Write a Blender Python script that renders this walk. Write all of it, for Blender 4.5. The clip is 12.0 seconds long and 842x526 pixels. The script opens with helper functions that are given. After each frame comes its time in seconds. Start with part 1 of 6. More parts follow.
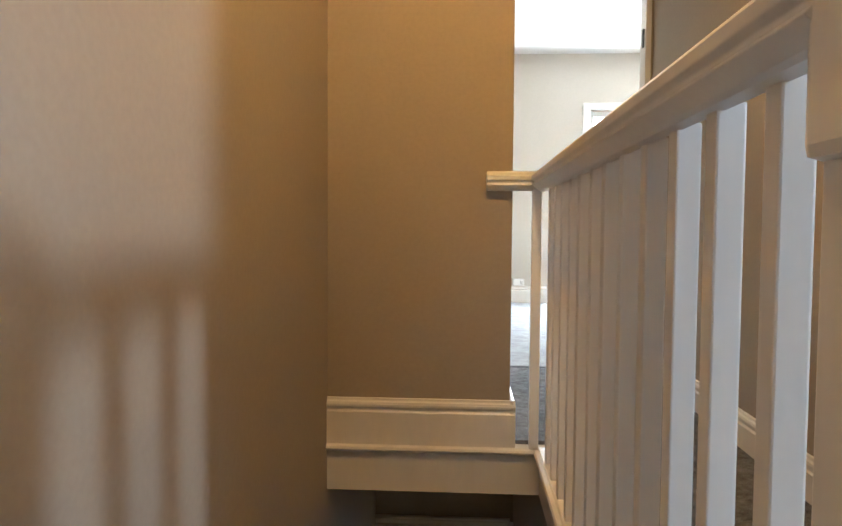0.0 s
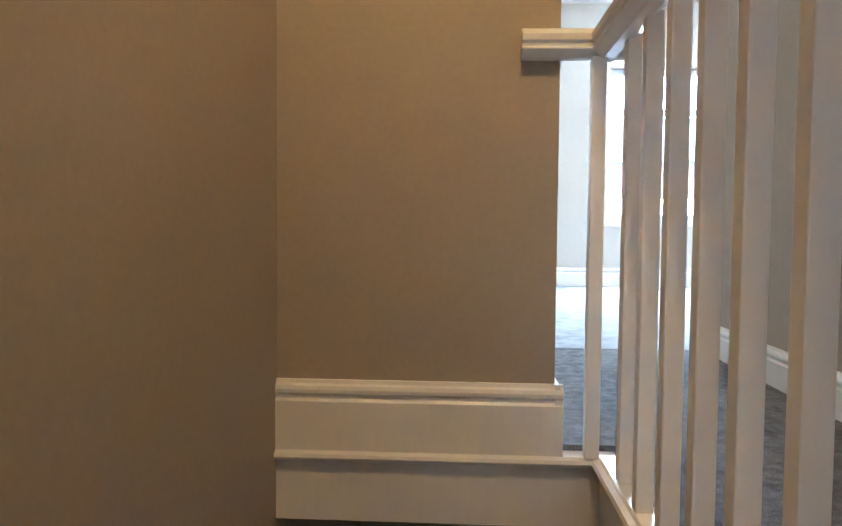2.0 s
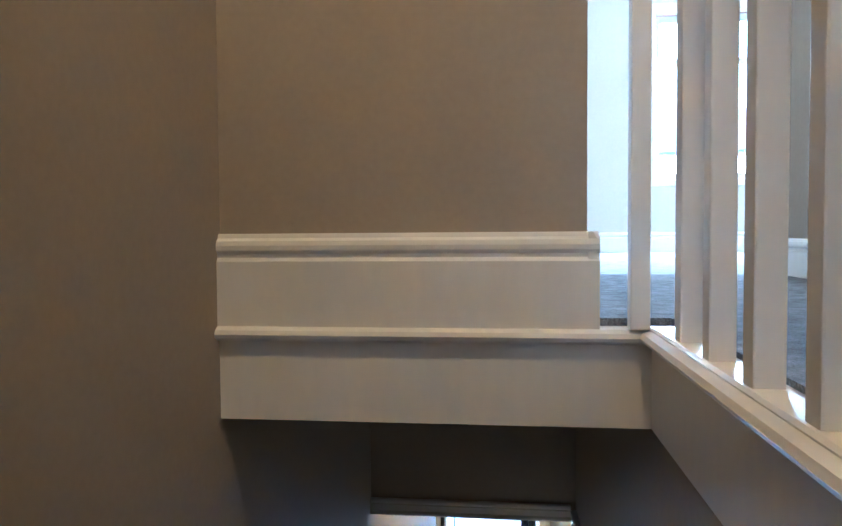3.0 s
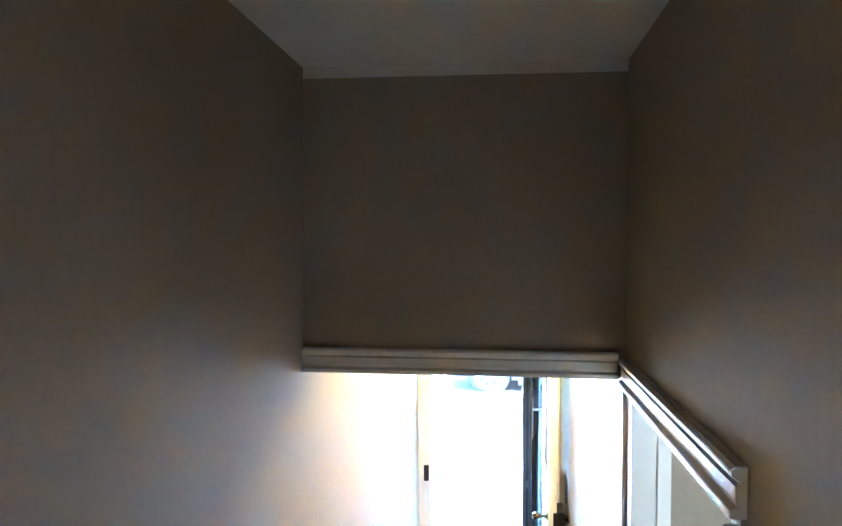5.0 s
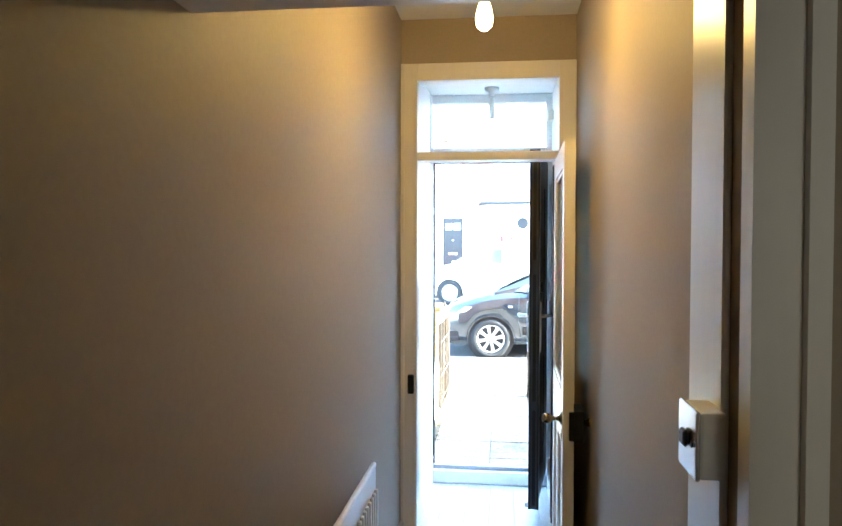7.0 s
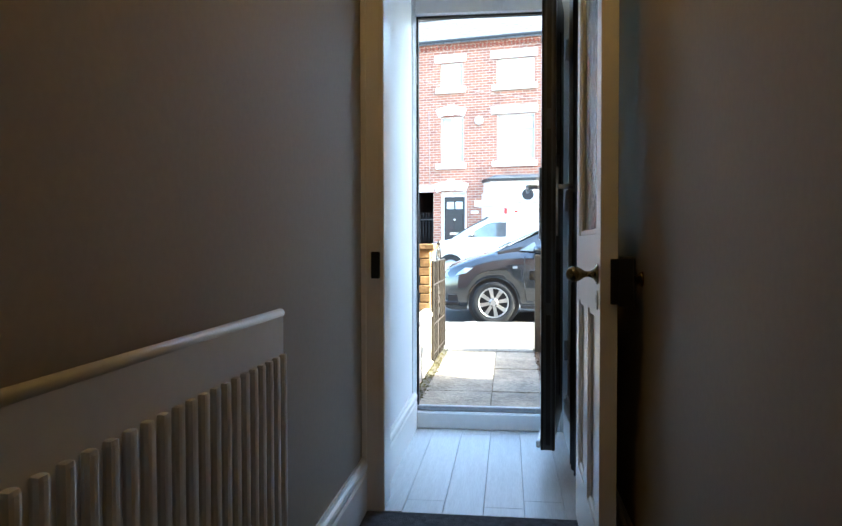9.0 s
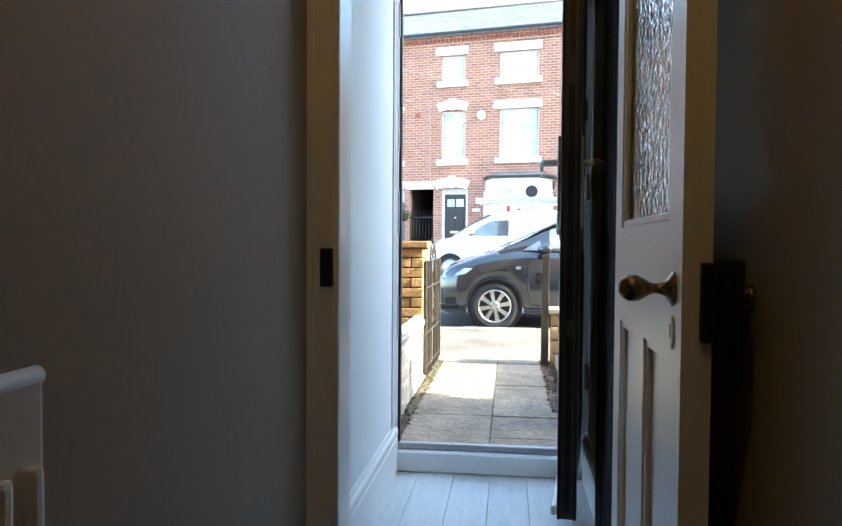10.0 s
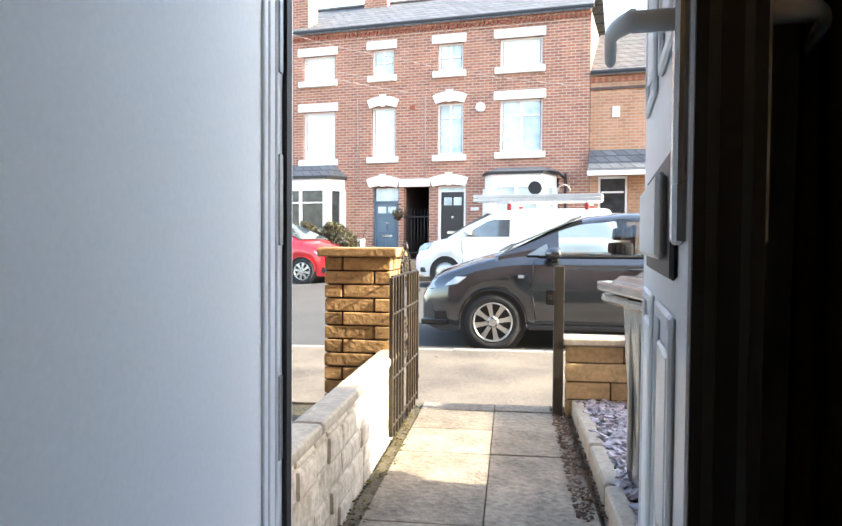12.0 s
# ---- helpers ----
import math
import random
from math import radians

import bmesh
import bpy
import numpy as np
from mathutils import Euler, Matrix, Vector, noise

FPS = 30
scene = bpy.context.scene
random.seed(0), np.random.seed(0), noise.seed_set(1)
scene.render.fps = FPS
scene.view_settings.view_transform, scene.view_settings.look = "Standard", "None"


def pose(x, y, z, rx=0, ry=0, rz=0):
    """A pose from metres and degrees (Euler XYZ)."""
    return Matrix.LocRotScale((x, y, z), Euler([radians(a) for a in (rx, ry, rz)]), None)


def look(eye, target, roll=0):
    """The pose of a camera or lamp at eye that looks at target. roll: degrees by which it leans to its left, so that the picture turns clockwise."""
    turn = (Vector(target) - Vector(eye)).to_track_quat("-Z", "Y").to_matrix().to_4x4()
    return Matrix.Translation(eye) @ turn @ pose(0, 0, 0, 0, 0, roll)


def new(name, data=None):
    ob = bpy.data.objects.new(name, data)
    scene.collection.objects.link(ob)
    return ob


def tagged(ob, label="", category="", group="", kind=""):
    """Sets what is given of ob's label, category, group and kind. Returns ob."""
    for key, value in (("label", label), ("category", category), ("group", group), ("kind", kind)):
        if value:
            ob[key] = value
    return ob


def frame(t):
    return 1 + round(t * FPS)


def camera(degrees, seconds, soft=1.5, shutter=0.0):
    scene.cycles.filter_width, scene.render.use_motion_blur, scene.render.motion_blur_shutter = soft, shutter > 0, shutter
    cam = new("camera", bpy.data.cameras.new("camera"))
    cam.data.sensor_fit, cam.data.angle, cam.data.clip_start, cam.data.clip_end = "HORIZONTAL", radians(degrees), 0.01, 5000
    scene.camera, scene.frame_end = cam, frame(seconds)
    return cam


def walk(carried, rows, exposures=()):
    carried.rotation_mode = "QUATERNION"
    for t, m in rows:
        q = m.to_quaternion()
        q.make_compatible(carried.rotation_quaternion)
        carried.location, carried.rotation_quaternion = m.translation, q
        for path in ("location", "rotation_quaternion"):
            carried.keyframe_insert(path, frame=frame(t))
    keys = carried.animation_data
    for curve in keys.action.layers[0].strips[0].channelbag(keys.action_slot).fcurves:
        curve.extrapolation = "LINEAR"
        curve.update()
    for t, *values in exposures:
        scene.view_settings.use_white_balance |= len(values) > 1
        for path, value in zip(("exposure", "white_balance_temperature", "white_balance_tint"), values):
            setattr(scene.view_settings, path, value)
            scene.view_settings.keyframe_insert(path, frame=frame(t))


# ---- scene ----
cam = camera(61.2, 12.0)
PATH = [
    (0, (0.119, -6.654, 3.707), (-0.005, -4.66, 3.606), 0.4),
    (0.5, (0.117, -6.366, 3.735), (-0.018, -4.373, 3.634), 0.5),
    (1, (0.101, -6.142, 3.714), (-0.051, -4.15, 3.615), 0.5),
    (1.5, (0.066, -5.973, 3.636), (-0.072, -3.98, 3.541), 0.5),
    (2, (0.062, -5.762, 3.446), (-0.053, -3.768, 3.346), 0.5),
    (2.5, (0.107, -5.535, 3.263), (-0.084, -3.547, 3.172), -0.0),
    (3, (0.145, -5.334, 3.069), (-0.092, -3.35, 2.988), -0.4),
    (3.5, (0.11, -5.156, 2.875), (-0.089, -3.168, 2.801), -0.8),
    (3.7, (0.108, -5.074, 2.806), (-0.101, -3.087, 2.741), -0.8),
    (5.3, (0.107, -4.208, 2.181), (-0.114, -2.221, 2.13), 0.2),
    (5.5, (0.112, -4.141, 2.122), (-0.109, -2.153, 2.071), 0.1),
    (6, (0.111, -3.958, 1.951), (-0.111, -1.971, 1.902), -0.1),
    (6.5, (0.111, -3.731, 1.768), (-0.113, -1.744, 1.719), -0.2),
    (7, (0.123, -3.545, 1.582), (-0.108, -1.559, 1.53), 0.1),
    (7.5, (0.112, -3.347, 1.423), (-0.116, -1.361, 1.37), 0.0),
    (7.7, (0.125, -3.256, 1.344), (-0.108, -1.271, 1.29), 0.2),
    (9.3, (0.13, -2.283, 0.943), (-0.114, -0.299, 0.885), -0.1),
    (9.5, (0.11, -2.123, 0.954), (-0.134, -0.139, 0.895), 0.1),
    (10, (0.114, -1.747, 0.948), (-0.133, 0.236, 0.888), 0.4),
    (10.5, (0.122, -1.325, 0.954), (-0.129, 0.658, 0.894), 0.3),
    (11, (0.107, -0.917, 0.97), (-0.14, 1.067, 0.91), 0.3),
    (11.5, (0.131, -0.636, 0.965), (-0.119, 1.347, 0.911), 0.3),
    (12, (0.113, -0.215, 0.99), (-0.137, 1.769, 0.929), 0.4),
]
# exposure and white balance follow the clip's auto exposure
EXPOSURES = [
    (0.0, 6.2, 5450, 5), (1.5, 6.35, 4950, 4), (2.5, 6.5, 4280, 2), (3.7, 6.95, 3900, 0),
    (5.3, 8.25, 4350, -3), (6.0, 7.25, 4900, -3), (6.6, 6.1, 5350, -3), (7.0, 5.35, 5550, -2),
    (7.7, 4.48, 5750, -1), (9.3, 3.6, 5950, -1), (10.5, 3.2, 6350, 0), (11.4, 3.05, 6650, 2), (12.0, 2.87, 7000, 8),
]
walk(cam, [(t, look(eye, target, roll)) for t, eye, target, roll in PATH], EXPOSURES)

# ---- light ----
SUN_WAY = Vector((-1.0, 0.10, -0.62)).normalized()
world = bpy.data.worlds.new("sky")
scene.world = world
world.use_nodes = True
wn = world.node_tree
sky = wn.nodes.new("ShaderNodeTexSky")
sky.sky_type = "NISHITA"
sky.sun_disc = False
sky.sun_elevation = math.asin(-SUN_WAY.z)
sky.sun_rotation = math.atan2(-SUN_WAY.x, -SUN_WAY.y)
sky.air_density, sky.dust_density = 1.0, 2.0
wn.links.new(sky.outputs[0], wn.nodes["Background"].inputs[0])
wn.nodes["Background"].inputs[1].default_value = 0.15

sun_data = bpy.data.lights.new("sun", "SUN")
sun_data.energy, sun_data.angle, sun_data.color = 2.5, radians(0.6), (1.0, 0.94, 0.84)
sun = new("sun", sun_data)
sun.rotation_euler = SUN_WAY.to_track_quat("-Z", "Y").to_euler()


def bulb_light(name, place, watts, colour, size):
    data = bpy.data.lights.new(name, "POINT")
    data.energy, data.color, data.shadow_soft_size = watts, colour, size
    ob = new(name, data)
    ob.location = place
    return ob


def area_light(name, place, target, w, h, watts, colour):
    data = bpy.data.lights.new(name, "AREA")
    data.shape, data.size, data.size_y, data.energy, data.color = "RECTANGLE", w, h, watts, colour
    ob = new(name, data)
    ob.matrix_world = look(place, target)
    return ob


HALL_BULB = Vector((0.060, -1.32, 2.29))
LANDING_BULB = Vector((0.20, -5.30, 5.10))
bulb_light("hall_bulb_light", HALL_BULB, 0.46, (1.0, 0.56, 0.16), 0.03)
bulb_light("landing_bulb_light", LANDING_BULB, 0.68, (1.0, 0.52, 0.15), 0.04)
area_light("bedroom_window_light", (1.95, 1.16, 4.2), (1.95, -2, 3.6), 1.0, 1.45, 4.8, (1.0, 0.94, 0.85))
area_light("back_window_light", (3.885, -7.35, 5.08), (-0.39, -5.7, 3.6), 0.30, 0.52, 1.5, (0.90, 0.94, 1.0))

# added warm fill out of view: brightens the side room's end wall
area_light("side_room_fill", (1.0, -6.14, 1.6), (1.0, -3.0, 1.5), 0.75, 1.2, 0.34, (1.0, 0.82, 0.62))

# ---- materials ----


def mat(name, colour, rough=0.6, metal=0.0, var=0.12, fine=60.0, broad=3.0, bump=0.15, depth=0.002, spec=0.5,
        second=None, transmission=0.0, coat=0.0, stretch=(1, 1, 1), rough_var=0.08):
    """A painted or natural surface: broad stains, fine grain, small relief."""
    m = bpy.data.materials.new(name)
    m.use_nodes = True
    t = m.node_tree
    n, l = t.nodes, t.links
    p = n["Principled BSDF"]
    co = n.new("ShaderNodeTexCoord")
    mp = n.new("ShaderNodeMapping")
    mp.inputs["Scale"].default_value = stretch
    l.new(co.outputs["Object"], mp.inputs[0])
    a, b = n.new("ShaderNodeTexNoise"), n.new("ShaderNodeTexNoise")
    for node, s, d in ((a, broad, 4.0), (b, fine, 3.0)):
        node.inputs["Scale"].default_value, node.inputs["Detail"].default_value = s, d
        l.new(mp.outputs[0], node.inputs["Vector"])
    mixer = n.new("ShaderNodeMath")
    mixer.operation = "ADD"
    half = n.new("ShaderNodeMath")
    half.operation = "MULTIPLY"
    half.inputs[1].default_value = 0.5
    l.new(a.outputs[0], mixer.inputs[0])
    l.new(b.outputs[0], mixer.inputs[1])
    l.new(mixer.outputs[0], half.inputs[0])
    ramp = n.new("ShaderNodeValToRGB")
    dark = second or tuple(c * (1 - 2 * var) for c in colour)
    lite = tuple(min(1, c * (1 + var)) for c in colour)
    ramp.color_ramp.elements[0].position, ramp.color_ramp.elements[1].position = 0.3, 0.7
    ramp.color_ramp.elements[0].color, ramp.color_ramp.elements[1].color = (*dark, 1), (*lite, 1)
    l.new(half.outputs[0], ramp.inputs[0])
    info = n.new("ShaderNodeObjectInfo")
    hsv = n.new("ShaderNodeHueSaturation")
    rr = n.new("ShaderNodeMapRange")
    rr.inputs[3].default_value, rr.inputs[4].default_value = 1 - var, 1 + var * 0.6
    l.new(info.outputs["Random"], rr.inputs[0])
    l.new(rr.outputs[0], hsv.inputs["Value"])
    l.new(ramp.outputs[0], hsv.inputs["Color"])
    l.new(hsv.outputs[0], p.inputs["Base Color"])
    rm = n.new("ShaderNodeMapRange")
    rm.inputs[3].default_value, rm.inputs[4].default_value = max(0.02, rough - rough_var), min(1, rough + rough_var)
    l.new(a.outputs[0], rm.inputs[0])
    l.new(rm.outputs[0], p.inputs["Roughness"])
    p.inputs["Metallic"].default_value = metal
    p.inputs["Specular IOR Level"].default_value = spec
    p.inputs["Transmission Weight"].default_value = transmission
    p.inputs["Coat Weight"].default_value = coat
    p.inputs["Coat Roughness"].default_value = 0.05
    if bump:
        bp = n.new("ShaderNodeBump")
        bp.inputs["Strength"].default_value, bp.inputs["Distance"].default_value = bump, depth
        l.new(b.outputs[0], bp.inputs["Height"])
        l.new(bp.outputs[0], p.inputs["Normal"])
    return m


def brick_mat(name, c1, c2, mortar, width=0.225, row=0.075, joint=0.012, plane="xz", rough=0.85):
    m = bpy.data.materials.new(name)
    m.use_nodes = True
    n, l = m.node_tree.nodes, m.node_tree.links
    p = n["Principled BSDF"]
    co, sep, com = n.new("ShaderNodeTexCoord"), n.new("ShaderNodeSeparateXYZ"), n.new("ShaderNodeCombineXYZ")
    l.new(co.outputs["Object"], sep.inputs[0])
    add = n.new("ShaderNodeMath")
    add.operation = "ADD"
    l.new(sep.outputs["X"], add.inputs[0])
    l.new(sep.outputs["Y"], add.inputs[1])
    l.new(add.outputs[0], com.inputs["X"])
    l.new(sep.outputs["Z" if plane == "xz" else "Y"], com.inputs["Y"])
    br = n.new("ShaderNodeTexBrick")
    br.inputs["Scale"].default_value = 1.0
    br.inputs["Color1"].default_value, br.inputs["Color2"].default_value = (*c1, 1), (*c2, 1)
    br.inputs["Mortar"].default_value = (*mortar, 1)
    br.inputs["Brick Width"].default_value, br.inputs["Row Height"].default_value = width, row
    br.inputs["Mortar Size"].default_value, br.inputs["Mortar Smooth"].default_value = joint, 0.3
    br.inputs["Bias"].default_value = -0.1
    l.new(com.outputs[0], br.inputs["Vector"])
    no = n.new("ShaderNodeTexNoise")
    no.inputs["Scale"].default_value, no.inputs["Detail"].default_value = 1.3, 12
    no.inputs["Roughness"].default_value = 0.72
    l.new(co.outputs["Object"], no.inputs["Vector"])
    mr = n.new("ShaderNodeMapRange")
    mr.inputs[3].default_value, mr.inputs[4].default_value = 0.55, 1.4
    l.new(no.outputs[0], mr.inputs[0])
    hsv = n.new("ShaderNodeHueSaturation")
    l.new(mr.outputs[0], hsv.inputs["Value"])
    l.new(br.outputs["Color"], hsv.inputs["Color"])
    l.new(hsv.outputs[0], p.inputs["Base Color"])
    p.inputs["Roughness"].default_value = rough
    bp = n.new("ShaderNodeBump")
    bp.inputs["Strength"].default_value, bp.inputs["Distance"].default_value = 0.6, 0.012
    bp.invert = True
    l.new(br.outputs["Fac"], bp.inputs["Height"])
    l.new(bp.outputs[0], p.inputs["Normal"])
    return m


def hammered_glass(name):
    m = bpy.data.materials.new(name)
    m.use_nodes = True
    n, l = m.node_tree.nodes, m.node_tree.links
    p = n["Principled BSDF"]
    p.inputs["Base Color"].default_value = (0.74, 0.92, 0.98, 1)
    p.inputs["Transmission Weight"].default_value = 1.0
    p.inputs["Roughness"].default_value = 0.04
    p.inputs["IOR"].default_value = 1.45
    co = n.new("ShaderNodeTexCoord")
    vo = n.new("ShaderNodeTexVoronoi")
    vo.feature = "SMOOTH_F1"
    vo.inputs["Scale"].default_value = 125.0
    mp = n.new("ShaderNodeMapping")
    mp.inputs["Scale"].default_value = (0.42, 1.0, 0.72)
    l.new(co.outputs["Object"], mp.inputs[0])
    l.new(mp.outputs[0], vo.inputs["Vector"])
    bp = n.new("ShaderNodeBump")
    bp.inputs["Strength"].default_value, bp.inputs["Distance"].default_value = 0.55, 0.004
    l.new(vo.outputs["Distance"], bp.inputs["Height"])
    l.new(bp.outputs[0], p.inputs["Normal"])
    return m


def clear_glass(name, tint=(0.95, 0.98, 0.97)):
    m = bpy.data.materials.new(name)
    m.use_nodes = True
    p = m.node_tree.nodes["Principled BSDF"]
    p.inputs["Base Color"].default_value = (*tint, 1)
    p.inputs["Transmission Weight"].default_value = 1.0
    p.inputs["Roughness"].default_value = 0.0
    return m


def glow(name, colour, strength):
    m = bpy.data.materials.new(name)
    m.use_nodes = True
    p = m.node_tree.nodes["Principled BSDF"]
    p.inputs["Emission Color"].default_value = (*colour, 1)
    p.inputs["Emission Strength"].default_value = strength
    return m


WALL = mat("taupe_wall_paint", (0.375, 0.318, 0.246), 0.60, var=0.04, fine=70, broad=1.6, bump=0.14, depth=0.0012, spec=0.30)
# paler copy of the wall paint: bounced daylight put into the colour
WALL_LIGHTENED = mat("lightened_bedroom_wall", (0.56, 0.52, 0.46), 0.7, var=0.03, fine=80, broad=1.6, bump=0.1, depth=0.001, spec=0.3)
WHITE_WALL = mat("white_wall_paint", (0.83, 0.83, 0.82), 0.6, var=0.03, fine=90, broad=2.0, bump=0.10, depth=0.001)
CEIL = mat("white_ceiling_paint", (0.80, 0.79, 0.77), 0.8, var=0.03, fine=70, bump=0.1)
GLOSS = mat("white_gloss_paint", (0.80, 0.78, 0.74), 0.34, var=0.025, fine=40, broad=3, bump=0.03, depth=0.0022, spec=0.5, stretch=(1, 1, 0.25), rough_var=0.025)
UPVC = mat("white_upvc", (0.80, 0.82, 0.83), 0.3, var=0.03, fine=30, bump=0.03)
CARPET = mat("charcoal_carpet", (0.29, 0.295, 0.315), 0.95, var=0.45, fine=260, broad=30, bump=1.0, depth=0.006, spec=0.1)
# dark pile for the unseen hall floor, kept low to cut bounced light
HALL_DARK = mat("dark_bounce_cover", (0.16, 0.16, 0.17), 0.95, var=0.4, fine=260, broad=30, bump=1.0, depth=0.006, spec=0.1)
PALE_CARPET = mat("grey_bedroom_carpet", (0.40, 0.42, 0.45), 0.95, var=0.25, fine=240, broad=12, bump=1.0, depth=0.006, spec=0.1)
PLANK = mat("white_oak_laminate", (0.62, 0.63, 0.62), 0.38, var=0.10, fine=34, broad=7, bump=0.15, depth=0.0008, stretch=(6, 0.5, 1))
BRASS = mat("aged_brass", (0.30, 0.215, 0.095), 0.22, 1.0, var=0.2, fine=40, broad=20, bump=0.05)
CHROME = mat("satin_chrome", (0.62, 0.62, 0.63), 0.25, 1.0, var=0.1, fine=40, bump=0.03)
BLACK_METAL = mat("black_japanned_iron", (0.012, 0.012, 0.013), 0.45, 0.3, var=0.3, fine=60, bump=0.1)
RUBBER = mat("black_rubber", (0.014, 0.014, 0.015), 0.65, var=0.25, fine=80, bump=0.15)
LEAF_GREY = mat("anthracite_foil", (0.045, 0.050, 0.058), 0.42, var=0.1, fine=90, bump=0.12)
STEEL = mat("zinc_steel", (0.45, 0.46, 0.47), 0.35, 0.9, var=0.15, fine=60, bump=0.05)
RAD = mat("white_radiator_enamel", (0.72, 0.72, 0.70), 0.3, var=0.03, fine=40, bump=0.03)
PLASTIC = mat("white_plastic", (0.78, 0.78, 0.76), 0.35, var=0.03, fine=50, bump=0.02)
DARK_PLASTIC = mat("black_plastic", (0.015, 0.015, 0.017), 0.45, var=0.15, fine=60, bump=0.05)
HAMMERED = hammered_glass("hammered_glass")
GLASS = clear_glass("clear_glass")
FILAMENT = glow("lit_bulb", (1.0, 0.62, 0.22), 1.0)
SEAM = mat("pale_seam_tape", (0.05, 0.05, 0.055), 0.9, var=0.2, bump=0.2)

BRICK_RED = brick_mat("red_brick_wall", (0.40, 0.165, 0.10), (0.25, 0.10, 0.07), (0.46, 0.37, 0.30), 0.24, 0.084, 0.012)
BRICK_PALE = brick_mat("orange_brick_wall", (0.46, 0.225, 0.125), (0.36, 0.16, 0.085), (0.42, 0.32, 0.24), 0.24, 0.084, 0.011)
BRICK_DARK = mat("dark_brick", (0.10, 0.06, 0.05), 0.9, var=0.3, fine=30, bump=0.4)
SLATE = brick_mat("slate_roof", (0.13, 0.14, 0.15), (0.085, 0.09, 0.10), (0.04, 0.04, 0.045), 0.3, 0.2, 0.016, rough=0.8)
TILE_BROWN = brick_mat("brown_tile_roof", (0.14, 0.13, 0.12), (0.10, 0.092, 0.086), (0.04, 0.037, 0.034), 0.3, 0.22, 0.02, rough=0.7)
PAINT_STONE = mat("white_painted_stone", (0.80, 0.79, 0.76), 0.6, var=0.06, fine=30, broad=3, bump=0.15)
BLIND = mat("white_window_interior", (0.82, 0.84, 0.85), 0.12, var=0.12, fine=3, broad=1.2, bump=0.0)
# opaque pane: the sky's reflection is put into its pale blue colour
PANE_BLUE = mat("painted_sky_pane", (0.60, 0.71, 0.74), 0.06, var=0.18, fine=3, broad=1.5, bump=0.0)
PANE_DARK = mat("dark_pane", (0.05, 0.055, 0.06), 0.05, var=0.3, fine=4, broad=2, bump=0.0)
DOOR_BLUE = mat("slate_blue_door_paint", (0.12, 0.18, 0.235), 0.4, var=0.08, fine=30, bump=0.05)
DOOR_BLACK = mat("black_door_paint", (0.018, 0.018, 0.022), 0.35, var=0.1, fine=30, bump=0.05)
GUTTER = mat("black_gutter", (0.02, 0.02, 0.022), 0.4, var=0.1, bump=0.05)
SAND = mat("buff_walling_stone", (0.47, 0.29, 0.125), 0.9, var=0.28, fine=38, broad=9, bump=0.9, depth=0.008, second=(0.26, 0.145, 0.052))
SAND_PALE = mat("pale_walling_stone", (0.58, 0.42, 0.22), 0.9, var=0.2, fine=38, broad=9, bump=0.8, depth=0.007)
MORTAR = mat("dark_mortar", (0.045, 0.034, 0.024), 0.95, var=0.3, fine=60, bump=0.6)
WHITEWASH = mat("whitewashed_stone", (0.64, 0.59, 0.50), 0.9, var=0.10, fine=26, broad=7, bump=0.9, depth=0.008, second=(0.28, 0.23, 0.16))
COPING = mat("weathered_concrete_coping", (0.40, 0.35, 0.275), 0.85, var=0.2, fine=45, broad=5, bump=0.5, depth=0.003)
FLAG = mat("concrete_flagstone", (0.29, 0.243, 0.182), 0.88, var=0.25, fine=36, broad=5.5, bump=1.0, depth=0.009, second=(0.12, 0.098, 0.07))
SOIL = mat("mossy_soil", (0.10, 0.08, 0.035), 0.95, var=0.4, fine=40, broad=9, bump=0.9, depth=0.01)
PAVE = mat("worn_tarmac_pavement", (0.128, 0.107, 0.082), 0.92, var=0.42, fine=95, broad=1.5, bump=0.8, depth=0.004)
ROAD = mat("grey_asphalt", (0.078, 0.075, 0.071), 0.9, var=0.2, fine=110, broad=0.8, bump=0.7, depth=0.004)
KERB = mat("kerb_concrete", (0.24, 0.225, 0.20), 0.85, var=0.12, fine=50, broad=4, bump=0.4)
EARTH = mat("bare_ground", (0.16, 0.14, 0.10), 0.95, var=0.3, fine=12, broad=0.6, bump=0.5, depth=0.02)
SLATE_CHIP = mat("plum_slate_chips", (0.36, 0.335, 0.36), 0.6, var=0.55, fine=25, broad=40, bump=0.3)
IRON = mat("flaking_black_iron", (0.009, 0.008, 0.007), 0.5, 0.2, var=0.4, fine=70, broad=14, bump=0.5, depth=0.002, second=(0.062, 0.045, 0.026))
POST_WOOD = mat("tarred_timber_post", (0.014, 0.012, 0.009), 0.75, var=0.4, fine=30, broad=10, bump=0.7, depth=0.004, stretch=(1, 1, 0.3), second=(0.034, 0.027, 0.016))
BIN_GREY = mat("translucent_grey_bin", (0.33, 0.325, 0.30), 0.16, 0.35, var=0.25, fine=14, broad=5, bump=0.2, depth=0.004, stretch=(1, 1, 0.2), coat=0.6)
CAR_GREY = mat("graphite_car_paint", (0.056, 0.061, 0.068), 0.12, 0.6, var=0.04, fine=400, bump=0.0, coat=1.0)
CAR_RED = mat("red_car_paint", (0.52, 0.016, 0.024), 0.3, 0.0, var=0.04, fine=300, bump=0.0, coat=1.0)
VAN_WHITE = mat("white_van_paint", (0.78, 0.78, 0.77), 0.3, 0.0, var=0.04, fine=20, bump=0.0, coat=0.8)
TINTED = clear_glass("tinted_car_glass", (0.80, 0.88, 0.88))
